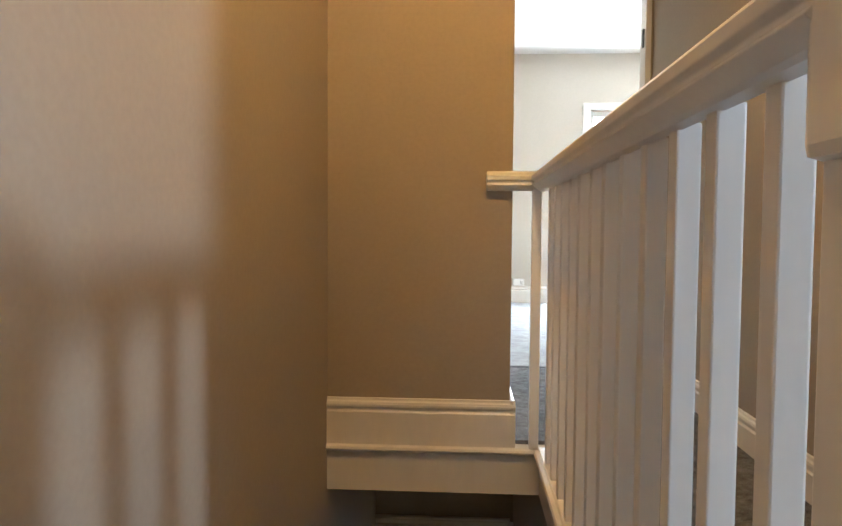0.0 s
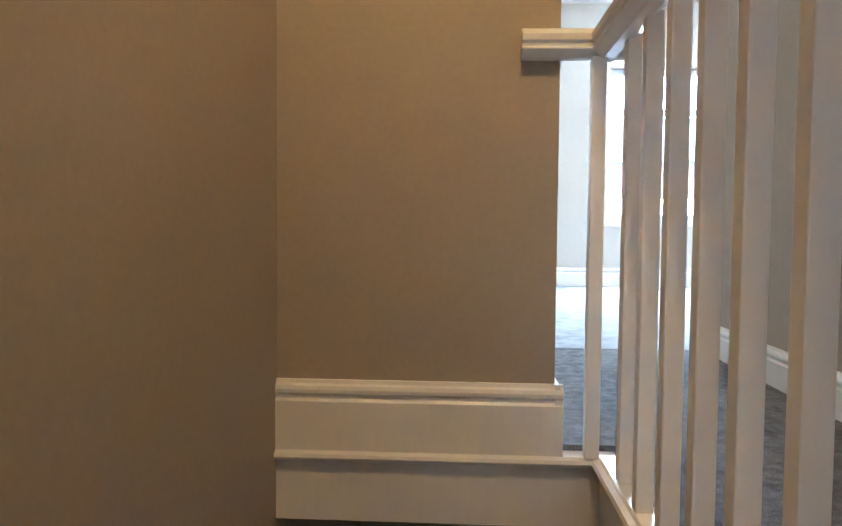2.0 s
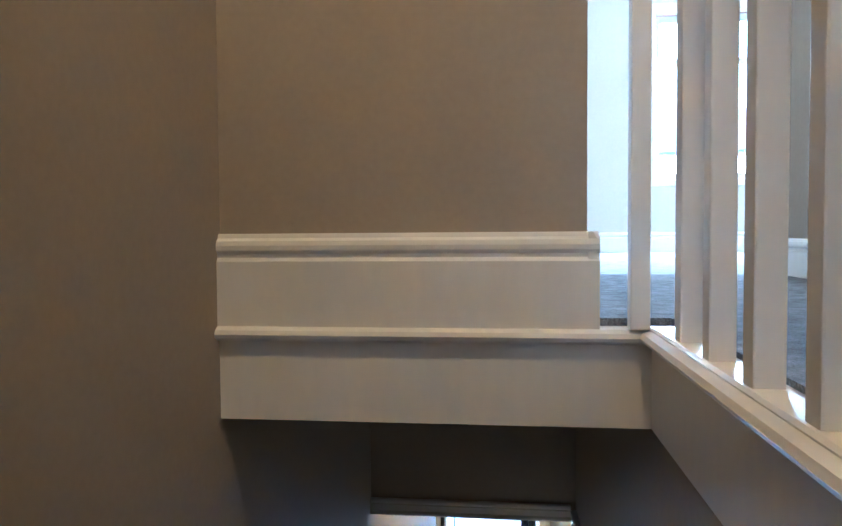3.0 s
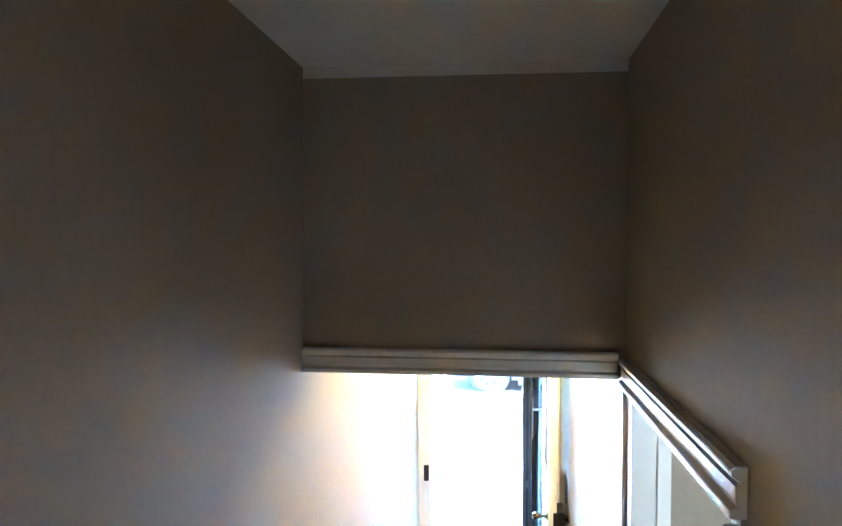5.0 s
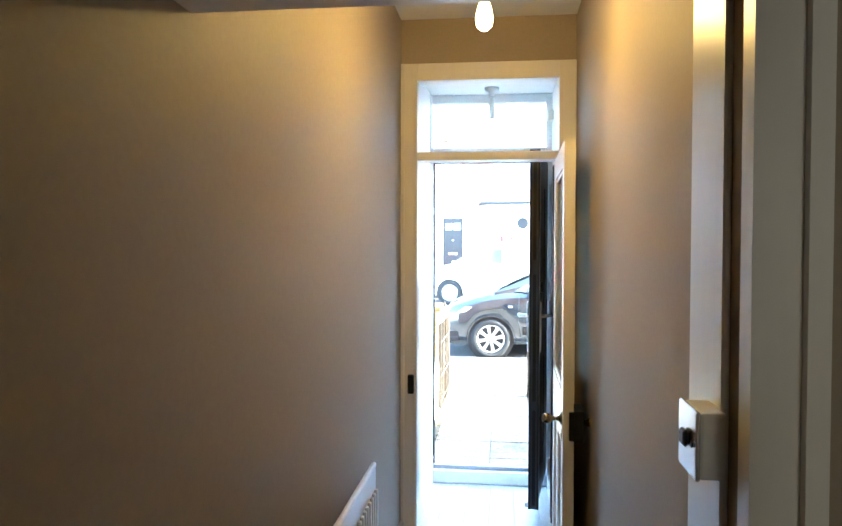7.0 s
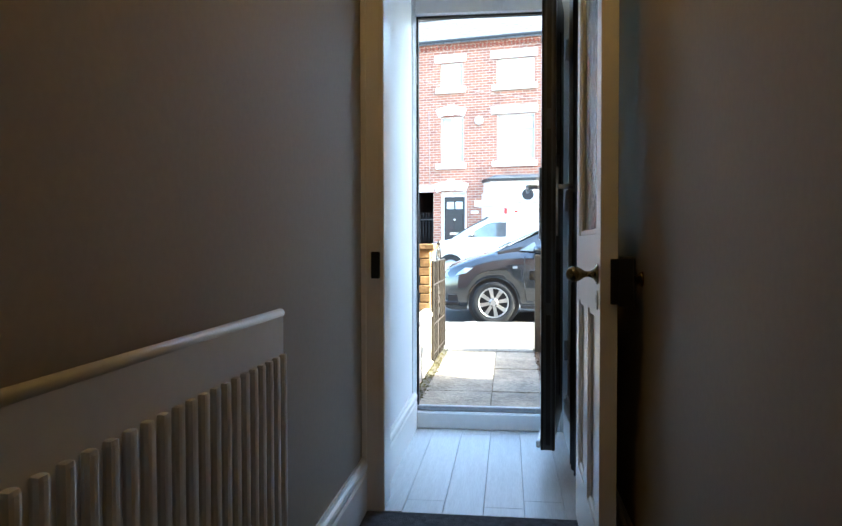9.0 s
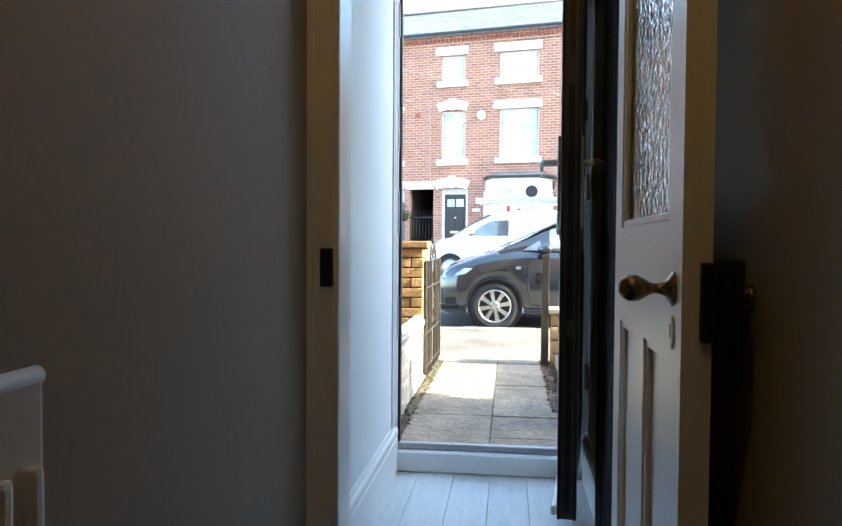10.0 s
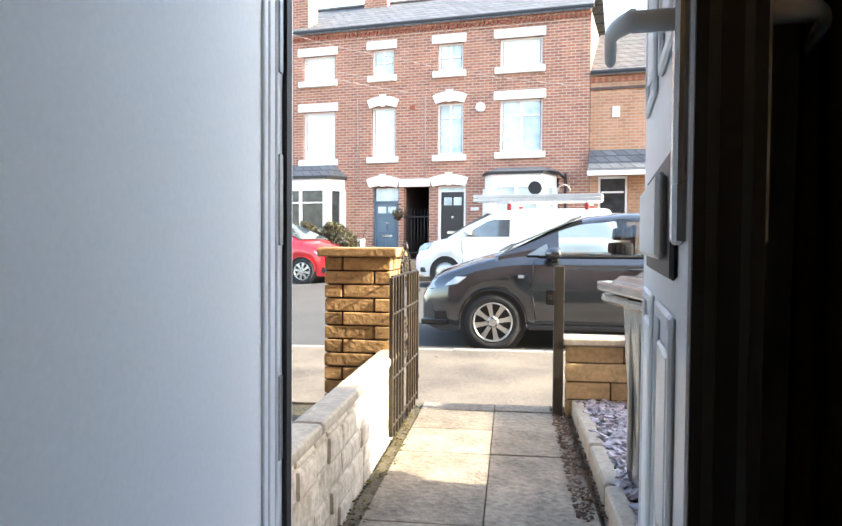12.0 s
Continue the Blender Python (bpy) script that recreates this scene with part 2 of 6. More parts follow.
JOINT = mat("sandy_joint_fill", (0.17, 0.14, 0.09), 0.95, var=0.35, fine=60, broad=12, bump=0.7, depth=0.004)
CAR_GLASS = mat("car_window_glass", (0.10, 0.13, 0.145), 0.03, 0.0, var=0.25, fine=3, broad=2, bump=0.0, spec=1.0, coat=1.0)
TYRE = mat("tyre_rubber", (0.020, 0.020, 0.021), 0.8, var=0.25, fine=80, bump=0.3)
ALLOY = mat("silver_alloy", (0.55, 0.54, 0.52), 0.3, 0.8, var=0.12, fine=40, bump=0.03)
LAMP_GLASS = mat("headlight_lens", (0.42, 0.45, 0.47), 0.06, 0.2, var=0.2, fine=14, bump=0.05, coat=1.0)
ALU = mat("aluminium_ladder", (0.62, 0.62, 0.60), 0.35, 0.7, var=0.12, fine=50, bump=0.04)
HEDGE = mat("hedge_leaf", (0.075, 0.085, 0.028), 0.7, var=0.45, fine=12, broad=5, bump=0.2, second=(0.10, 0.055, 0.03))
MOSS = mat("moss_green", (0.13, 0.11, 0.035), 0.95, var=0.4, fine=40, bump=0.6)
DRY_LEAF = mat("dry_leaf", (0.13, 0.07, 0.035), 0.85, var=0.5, fine=30, bump=0.2)
CABLE = mat("grey_cable", (0.42, 0.34, 0.30), 0.7, var=0.1, bump=0.0)
ORANGE = mat("terracotta_vent", (0.34, 0.10, 0.06), 0.85, var=0.15, bump=0.2)

# ---- shape helpers ----


def box(bm, x0, x1, y0, y1, z0, z1, bevel=0.0, segs=1, shrink=None):
    """A box; shrink = (sx, sy) narrows its top."""
    made = bmesh.ops.create_cube(bm, size=1.0)["verts"]
    for v in made:
        top = v.co.z > 0
        sx, sy = shrink if (shrink and top) else (1, 1)
        v.co = Vector(((x0 + x1) / 2 + v.co.x * (x1 - x0) * sx, (y0 + y1) / 2 + v.co.y * (y1 - y0) * sy, z1 if top else z0))
    if bevel:
        edges = list({e for v in made for e in v.link_edges})
        bmesh.ops.bevel(bm, geom=edges, offset=bevel, segments=segs, affect="EDGES", profile=0.6)
    return bm


def boxes(*rows, bevel=0.0):
    bm = bmesh.new()
    for r in rows:
        box(bm, *r, bevel=bevel)
    return bm


def prism(bm, pts, origin, u, v, w):
    """Extrudes a polygon given in the axes u, v along the vector w."""
    o, u, v, w = Vector(origin), Vector(u), Vector(v), Vector(w)
    a = [bm.verts.new(o + u * p + v * q) for p, q in pts]
    b = [bm.verts.new(x.co + w) for x in a]
    k = len(a)
    bm.faces.new(a)
    bm.faces.new(b[::-1])
    for i in range(k):
        bm.faces.new((a[i], b[i], b[(i + 1) % k], a[(i + 1) % k]))
    bmesh.ops.recalc_face_normals(bm, faces=bm.faces[:])
    return bm


def tube(bm, p, q, r0, r1=None, n=12):
    p, q = Vector(p), Vector(q)
    r1 = r0 if r1 is None else r1
    rot = (q - p).to_track_quat("Z", "Y").to_matrix()
    a = [bm.verts.new(p + rot @ Vector((math.cos(i * 2 * math.pi / n) * r0, math.sin(i * 2 * math.pi / n) * r0, 0))) for i in range(n)]
    b = [bm.verts.new(q + rot @ Vector((math.cos(i * 2 * math.pi / n) * r1, math.sin(i * 2 * math.pi / n) * r1, 0))) for i in range(n)]
    bm.faces.new(a[::-1])
    bm.faces.new(b)
    for i in range(n):
        f = bm.faces.new((a[i], a[(i + 1) % n], b[(i + 1) % n], b[i]))
        f.smooth = True
    return bm


def pipe(bm, pts, r, n=8):
    for p, q in zip(pts, pts[1:]):
        tube(bm, p, q, r, n=n)
    return bm


def lathe(bm, profile, origin, axis, n=24, cap=True):
    """Turns (radius, height) pairs about an axis."""
    o = Vector(origin)
    rot = Vector(axis).to_track_quat("Z", "Y").to_matrix()
    rings = []
    for r, h in profile:
        rings.append([bm.verts.new(o + rot @ Vector((math.cos(i * 2 * math.pi / n) * r, math.sin(i * 2 * math.pi / n) * r, h))) for i in range(n)])
    for a, b in zip(rings, rings[1:]):
        for i in range(n):
            f = bm.faces.new((a[i], a[(i + 1) % n], b[(i + 1) % n], b[i]))
            f.smooth = True
    if cap:
        bm.faces.new(rings[0][::-1])
        bm.faces.new(rings[-1])
    return bm


def wall_bm(u0, u1, z0, z1, holes, place):
    """Boxes that fill a wall but for its holes (a, b, c, d) in u and z; place(bm, a, b, c, d) adds one block."""
    bm = bmesh.new()
    us = sorted({u0, u1, *(h[0] for h in holes), *(h[1] for h in holes)})
    us = [u for u in us if u0 <= u <= u1]
    for a, b in zip(us, us[1:]):
        mid = (a + b) / 2
        spans = sorted((h[2], h[3]) for h in holes if h[0] < mid < h[1])
        z = z0
        for c, d in spans:
            if c > z:
                place(bm, a, b, z, c)
            z = max(z, d)
        if z < z1:
            place(bm, a, b, z, z1)
    bmesh.ops.remove_doubles(bm, verts=bm.verts[:], dist=0.0004)
    return bm


def mesh_of(name, bm, material):
    me = bpy.data.meshes.new(name)
    bm.to_mesh(me)
    bm.free()
    me.materials.append(material)
    return me


def part(name, bm, material, parent=None, label=""):
    ob = new(name, mesh_of(name, bm, material))
    ob.parent = parent
    return tagged(ob, label)


def thing(name, label, category, place=(0, 0, 0), rz=0.0, group=""):
    ob = new(name)
    ob.matrix_world = pose(*place, 0, 0, rz)
    return tagged(ob, label, category, group)


def setting(name, bm, material, label, category):
    return tagged(part(name, bm, material), label, category, "", "structure")


def soften(ob, width=0.003, segs=2):
    mod = ob.modifiers.new("bevel", "BEVEL")
    mod.width, mod.segments, mod.limit_method, mod.angle_limit = width, segs, "ANGLE", radians(50)
    return ob


def skirting_profile(h, d):
    return [(0, 0), (d, 0), (d, h * 0.70), (d * 0.72, h * 0.74), (d * 0.72, h * 0.78), (d * 1.05, h * 0.82),
            (d * 1.1, h * 0.87), (d * 0.95, h * 0.92), (d * 0.6, h * 0.95), (d * 0.45, h), (0, h)]


def skirting(name, p, q, out, h=0.17, d=0.018, label="white moulded skirting board along the wall foot"):
    bm = prism(bmesh.new(), skirting_profile(h, d), p, out, (0, 0, 1), Vector(q) - Vector(p))
    return setting(name, bm, GLOSS, label, "skirting")


def architrave_profile(w, d):
    return [(0, 0), (0, d), (w * 0.16, d), (w * 0.24, d * 0.55), (w * 0.34, d * 0.7), (w * 0.62, d * 0.72),
            (w * 0.70, d * 0.5), (w * 0.8, d * 0.95), (w * 0.92, d), (w, d * 0.7), (w, 0)]

# ---- the house: shell ----
XL, XR = -0.390, 0.41          # stairwell walls
HR = 0.47                      # hall's other wall
LAND = 2.895                   # upper floor
TOP = 5.56                     # upper ceiling
YE, YL = -4.045, -2.58         # end wall above the stairs, wall over the hall opening


def xz(y0, y1):
    return lambda bm, a, b, c, d: box(bm, a, b, y0, y1, c, d)


def yz(x0, x1):
    return lambda bm, a, b, c, d: box(bm, x0, x1, a, b, c, d)


setting("wall_left", boxes((XL - 0.12, XL, -8.4, 1.2, 0, TOP)), WALL, "long taupe painted wall beside stairs and hall", "wall")
setting("wall_over_opening", boxes((XL, XR, YL, YL + 0.13, 2.0, 2.70)), WALL, "taupe wall above the hall opening", "wall")
setting("wall_stair_right", wall_bm(-8.4, YL + 0.13, 0, 2.728, [(-3.425, -2.65, -0.1, 1.955)], yz(XR, XR + 0.08)), WALL,
        "taupe wall under the landing with a doorway", "wall")
setting("wall_hall_right", boxes((HR, HR + 0.12, YL + 0.13, 1.2, 0, 2.70), (XR, HR, YL + 0.13, YL + 0.14, 0, 2.70)), WALL,
        "taupe painted hall wall", "wall")
setting("wall_over_inner_door", boxes((XL, HR, 0.0, 0.12, 2.48, 2.70)), WALL, "taupe wall over the inner door frame", "wall")
setting("wall_stair_end", boxes((XL, 0.288, YE, YE + 0.11, LAND + 0.004, TOP), (0.18, 0.288, YE + 0.11, -2.60, LAND + 0.004, TOP)), WALL,
        "taupe end wall above the stairs", "wall")
setting("wall_bedroom", wall_bm(XL, 3.9, LAND, TOP, [(0.33, 1.13, LAND - 0.1, LAND + 2.16)], xz(-2.60, -2.48)), WALL,
        "taupe wall with the bedroom doorway", "wall")
setting("wall_landing_right", wall_bm(-8.4, -2.60, LAND, TOP, [(-6.90, -6.00, LAND - 0.1, LAND + 2.03)], yz(1.14, 1.26)), WALL,
        "taupe landing wall with a doorway to the back room", "wall")
setting("wall_back", boxes((XL - 0.12, 3.9, -8.52, -8.4, 0, TOP)), WALL, "plain taupe back wall", "wall")
setting("wall_east", wall_bm(-8.52, 1.4, 0, TOP, [(-7.53, -7.17, 4.78, 5.38)], yz(3.9, 4.05)), WALL, "plain taupe party wall with a back window", "wall")
setting("wall_backroom", boxes((1.26, 3.9, -5.5, -5.4, LAND, TOP)), WALL, "plain taupe back room wall", "wall")
setting("wall_front", wall_bm(-6.0, 12.0, -0.25, 6.2, [(XL - 0.11, 0.58, -0.3, 2.62), (1.43, 2.45, 3.53, 4.97)], xz(1.2, 1.42)), BRICK_RED,
        "red brick front wall of the house", "wall")
setting("wall_front_inside", wall_bm(XL, 3.9, LAND, TOP, [(1.43, 2.45, 3.53, 4.97)], xz(1.106, 1.2)), WALL_LIGHTENED, "bedroom window wall, its paint lightened in place of bounced daylight", "wall")
setting("porch_wall_left", boxes((XL, -0.357, 0.12, 1.2, 0, 2.56)), WHITE_WALL, "white painted porch wall", "wall")
setting("porch_wall_right", boxes((0.43, HR, 0.12, 1.2, 0, 2.56)), WHITE_WALL, "white painted porch wall behind the open door", "wall")
setting("porch_ceiling", boxes((XL, HR, 0.12, 1.2, 2.56, 2.69)), CEIL, "white porch ceiling", "ceiling")
setting("ceiling_hall", boxes((XL, HR, YL, 0.12, 2.70, 2.80), (XL, XR, YE, YL, 2.728, 2.80)), CEIL, "white ceiling over hall and stair foot", "ceiling")
setting("ceiling_side_room", boxes((XR + 0.08, 3.9, -6.28, 1.2, 2.72, 2.80)), CEIL, "white side room ceiling", "ceiling")
setting("ceiling_upper", boxes((XL - 0.12, 4.05, -8.52, 1.42, TOP, TOP + 0.12)), CEIL, "white upper ceiling", "ceiling")
setting("roof_over_house", boxes((-6.0, 12.0, -8.6, 1.7, 6.2, 6.35), (11.88, 12.0, -8.6, 1.2, -0.25, 6.2), (4.05, 12.0, -8.6, -8.5, -0.25, 6.2), (-6.0, -5.88, -8.6, 1.2, -0.25, 6.2)), TILE_BROWN, "plain house roof", "roof")
setting("floor_upper", boxes((XL, 3.9, YE + 0.0, -2.48, 2.80, LAND), (XR, 3.9, -6.28, YE, 2.80, LAND), (XL, 3.9, -8.4, -6.28, 2.80, LAND)), CARPET,
        "charcoal carpeted landing floor", "floor")
setting("landing_carpet", boxes((XR + 0.03, 1.135, -6.2, -2.62, LAND, LAND + 0.02), (0.312, XR + 0.03, YE + 0.03, -2.62, LAND, LAND + 0.02)), CARPET, "dark pile carpet laid on the landing", "carpet")
setting("floor_bedroom", boxes((XL, 3.9, -2.476, 1.106, 2.80, LAND + 0.002)), PALE_CARPET, "grey carpeted bedroom floor", "floor")
setting("carpet_seam", boxes((0.33, 1.13, -2.535, -2.515, LAND + 0.002, LAND + 0.006)), SEAM, "dark carpet joint under the bedroom door", "threshold")
setting("floor_hall", boxes((XL - 0.1, 3.9, -8.4, 1.2, -0.12, -0.012)), PLANK, "pale floor base under the hall", "floor")
setting("wall_side_room_end", boxes((HR + 0.12, 3.9, YL + 0.13, YL + 0.23, 0, 2.72)), WALL, "taupe side room wall", "wall")
# the unseen opening is cut only to hold the side room fill lamp
setting("wall_under_stairs", wall_bm(XR + 0.08, 3.9, 0, 2.72, [(0.62, 1.38, 0.98, 2.22)], xz(-6.28, -6.15)), WALL, "taupe side room back wall", "wall")

# stairs, carpeted
RISE, GOING, Y0 = LAND / 15, 0.2075, -3.37
bm = bmesh.new()
for i in range(14):
    y = Y0 - i * GOING
    box(bm, XL, XR, y - GOING - 0.02, y, 0, (i + 1) * RISE, bevel=0.008)
setting("staircase", bm, PALE_CARPET, "steep grey carpeted staircase between walls", "stairs")

# landing edge: fascia boards and rounded nosing
bm = boxes((XL, XR + 0.014, YE - 0.012, YE - 0.0, 2.724, LAND - 0.02), (XR - 0.012, XR, -6.28, YE - 0.012, 2.724, LAND - 0.02))
setting("fascia", bm, GLOSS, "white painted fascia under the landing edge", "trim")
nose = [(0, 0), (0.05, 0), (0.062, 0.006), (0.066, 0.013), (0.062, 0.021), (0.05, 0.027), (0, 0.027)]
bm = prism(bmesh.new(), nose, (XL, YE + 0.03, LAND - 0.022), (0, -1, 0), (0, 0, 1), (XR - XL + 0.03, 0, 0))
prism(bm, nose, (XR + 0.03, YE - 0.03, LAND - 0.021), (-1, 0, 0), (0, 0, 1), (0, -6.28 - YE + 0.03, 0))
box(bm, XR - 0.02, XR + 0.07, -6.28, YE - 0.02, LAND, LAND + 0.012, bevel=0.004)
setting("landing_nosing", bm, GLOSS, "white rounded nosing along the landing edge", "trim")

skirting("skirting_end", (XL, YE, LAND + 0.005), (0.308, YE, LAND + 0.005), (0, -1, 0), 0.172, 0.02)
skirting("skirting_return", (0.288, YE - 0.018, LAND + 0.005), (0.288, -2.62, LAND + 0.005), (1, 0, 0), 0.172, 0.02)
skirting("skirting_landing", (1.14, -6.0, LAND), (1.14, -2.62, LAND), (-1, 0, 0), 0.15, 0.02)
skirting("skirting_bedroom", (XL, 1.106, LAND), (3.9, 1.106, LAND), (0, -1, 0), 0.18, 0.02)
skirting("skirting_porch_left", (-0.357, 0.12, 0), (-0.357, 1.14, 0), (1, 0, 0), 0.19, 0.02)
skirting("skirting_porch_right", (0.43, 0.12, 0), (0.43, 1.14, 0), (-1, 0, 0), 0.19, 0.02)
skirting("skirting_hall_left", (XL, YL + 0.15, 0), (XL, -0.02, 0), (1, 0, 0), 0.19, 0.02)
skirting("skirting_hall_right", (HR, YL + 0.15, 0), (HR, -0.02, 0), (-1, 0, 0), 0.19, 0.02)

# ---- balustrade ----
bal = thing("balustrade", "white painted landing balustrade with square balusters", "balustrade", (XR + 0.004, YE - 0.02, LAND))
rail = [(-0.016, 0.0), (-0.010, -0.004), (0.010, -0.004), (0.016, 0.0), (0.032, 0.016), (0.027, 0.022), (0.027, 0.028), (0.034, 0.034),
        (0.035, 0.048), (0.026, 0.060), (0.010, 0.066), (-0.010, 0.066), (-0.026, 0.060), (-0.035, 0.048), (-0.034, 0.034),
        (-0.027, 0.028), (-0.027, 0.022), (-0.032, 0.016)]
RZ = 0.948
bm = prism(bmesh.new(), [(u * 1.25, w) for u, w in rail], (-0.02, 0.034, RZ), (1, 0, 0), (0, 0, 1), (0, -2.10, 0))
soften(part("handrail", bm, GLOSS, bal), 0.002, 2)
bm = prism(bmesh.new(), rail, (0.034, 0, RZ), (0, 1, 0), (0, 0, 1), (-0.255, 0, 0))
soften(part("handrail_return", bm, GLOSS, bal), 0.003, 2)
b_me = mesh_of("baluster", box(bmesh.new(), -0.017, 0.017, -0.017, 0.017, 0.0, RZ - 0.004, bevel=0.003, segs=2), GLOSS)
for i in range(1, 13):
    ob = new("baluster", b_me)
    ob.parent = bal
    ob.location = (random.uniform(-0.002, 0.002), -0.015 - i * 0.158, 0.01)
    ob.rotation_euler = (0, 0, radians(random.uniform(-3, 3)))
ob = new("baluster", b_me)
ob.parent = bal
ob.location = (-0.040, 0.0, 0.006)
bm = box(bmesh.new(), -0.043, 0.043, -2.150, -2.064, -0.2, 0.87, bevel=0.004, segs=2)
box(bm, -0.054, 0.054, -2.161, -2.053, 0.86, 1.03, bevel=0.012, segs=2)
box(bm, -0.062, 0.062, -2.169, -2.045, 1.03, 1.055, bevel=0.010, segs=2)
part("newel_post", bm, GLOSS, bal)

# ---- bedroom doorway and window ----
dr = thing("door_1", "white bedroom door casing with dark steel hinges", "door", (1.13, -2.60, LAND))
tagged(dr, kind="structure")
part("jamb", boxes((-0.03, 0.0, -0.004, 0.124, 0, 2.16), (-0.80, -0.77, -0.004, 0.124, 0, 2.16), (-0.77, -0.03, -0.004, 0.124, 2.13, 2.16)), GLOSS, dr)
for z in (0.25, 1.82):
    part("hinge", boxes((-0.036, -0.030, 0.03, 0.06, z, z + 0.10)), BLACK_METAL, dr)
leaf = part("leaf", boxes((0.005, 0.765, 0.13, 0.168, 0.01, 2.12), bevel=0.003), GLOSS, dr)


def window_unit(name, x0, x1, z0, z1, y, label, bars=1, transom=0.7):
    w = tagged(thing(name, label, "window", ((x0 + x1) / 2, y, z0)), kind="structure")
    a, h = (x1 - x0) / 2, z1 - z0
    part("window_frame", boxes((-a, -a + 0.06, 0, 0.06, 0, h), (a - 0.06, a, 0, 0.06, 0, h), (-a + 0.06, a - 0.06, 0, 0.06, 0, 0.06),
                               (-a + 0.06, a - 0.06, 0, 0.06, h - 0.06, h), (-0.025, 0.025, 0, 0.06, 0.06, h - 0.06),
                               (-a + 0.06, -0.025, 0.004, 0.056, h * transom, h * transom + 0.05), (0.025, a - 0.06, 0.004, 0.056, h * transom, h * transom + 0.05), bevel=0.004), UPVC, w)
    for s in (-1, 1):
        p0, p1 = sorted((s * 0.02, s * (a - 0.05)))
        ob = part("pane", boxes((p0, p1, 0.027, 0.033, 0.05, h - 0.05)), GLASS, w)
        ob.visible_shadow = False
    part("window_sill", box(bmesh.new(), -a - 0.05, a + 0.05, -0.10, 0.0, -0.03, 0.0, bevel=0.006), GLOSS, w)
    return w


win = window_unit("window_1", 1.43, 2.45, 3.53, 4.97, 1.22, "white framed bedroom window above a painted sill")
part("casing", boxes((-0.585, -0.505, -0.135, -0.112, -0.06, 1.51), (0.505, 0.585, -0.135, -0.112, -0.06, 1.51), (-0.505, 0.505, -0.135, -0.112, 1.44, 1.51), (-0.505, 0.505, -0.135, -0.112, -0.06, 0.0), bevel=0.005), GLOSS, win, "white painted window casing")

sk = thing("wall_socket", "white plastic socket above the bedroom skirting", "socket", (0.70, 1.106, LAND + 0.185))
part("plate", box(bmesh.new(), -0.06, 0.06, -0.02, 0.0, 0, 0.075, bevel=0.004), PLASTIC, sk)
part("plug", box(bmesh.new(), 0.015, 0.05, -0.055, -0.02, 0.02, 0.06, bevel=0.006), PLASTIC, sk)

# ---- hall opening, side doorway ----
W = 0.062
op = tagged(thing("door_2", "white moulded casing round the open hall doorway", "door casing", (0, YL, 0)), kind="structure")
pr = architrave_profile(W, 0.022)
bm = prism(bmesh.new(), pr, (XL, 0, 1.962), (0, 0, 1), (0, -1, 0), (XR - XL - 0.02, 0, 0))
soften(part("head_architrave", bm, GLOSS, op), 0.0015, 1)
part("head_lining", boxes((XL, XR - 0.004, -0.002, 0.165, 1.962, 2.0)), GLOSS, op)
part("jamb_lining", boxes((XR - 0.004, XR + 0.062, 0.0, 0.16, 0, 1.962)), GLOSS, op)
part("corner_post", boxes((XR - 0.010, XR + 0.0, -0.022, 0.0, 0, 1.965), bevel=0.003), GLOSS, op)
sd = tagged(thing("door_3", "white moulded casing round the side room doorway", "door casing", (XR, YL, 0)), kind="structure")
bm = prism(bmesh.new(), architrave_profile(0.066, 0.022), (0, -0.024, 1.947), (0, 0, 1), (-1, 0, 0), (0, -0.835, 0))
soften(part("head_architrave", bm, GLOSS, sd), 0.0015, 1)
bm = prism(bmesh.new(), architrave_profile(0.026, 0.022), (0, -0.833, 0), (0, -1, 0), (-1, 0, 0), (0, 0, 1.933))
soften(part("side_architrave", bm, GLOSS, sd), 0.0015, 1)
part("jamb_lining", boxes((-0.004, 0.084, -0.11, -0.07, 0, 1.955), (-0.004, 0.084, -0.845, -0.82, 0, 1.955), (-0.004, 0.084, -0.82, -0.11, 1.925, 1.955)), GLOSS, sd)
part("door_stop", boxes((0.052, 0.074, -0.125, -0.11, 0, 1.925), (0.052, 0.074, -0.82, -0.805, 0, 1.925)), GLOSS, sd)

# light switch on a deep box
sw = thing("light_switch", "steel light switch plate on a deep surface box", "switch", (XR - 0.004, -2.612, 1.282))
part("back_box", box(bmesh.new(), -0.034, 0.0, 0.0, 0.086, 0.0, 0.086, bevel=0.004, segs=2), PLASTIC, sw)
part("plate", box(bmesh.new(), -0.040, -0.034, -0.002, 0.088, -0.002, 0.088, bevel=0.002), CHROME, sw, "brushed steel plate")
part("rocker", box(bmesh.new(), -0.048, -0.040, 0.030, 0.054, 0.034, 0.056, bevel=0.003), DARK_PLASTIC, sw)
for yy in (0.012, 0.072):
    part("screw", tube(bmesh.new(), (-0.0405, yy, 0.043), (-0.0425, yy, 0.043), 0.004, n=10), DARK_PLASTIC, sw)

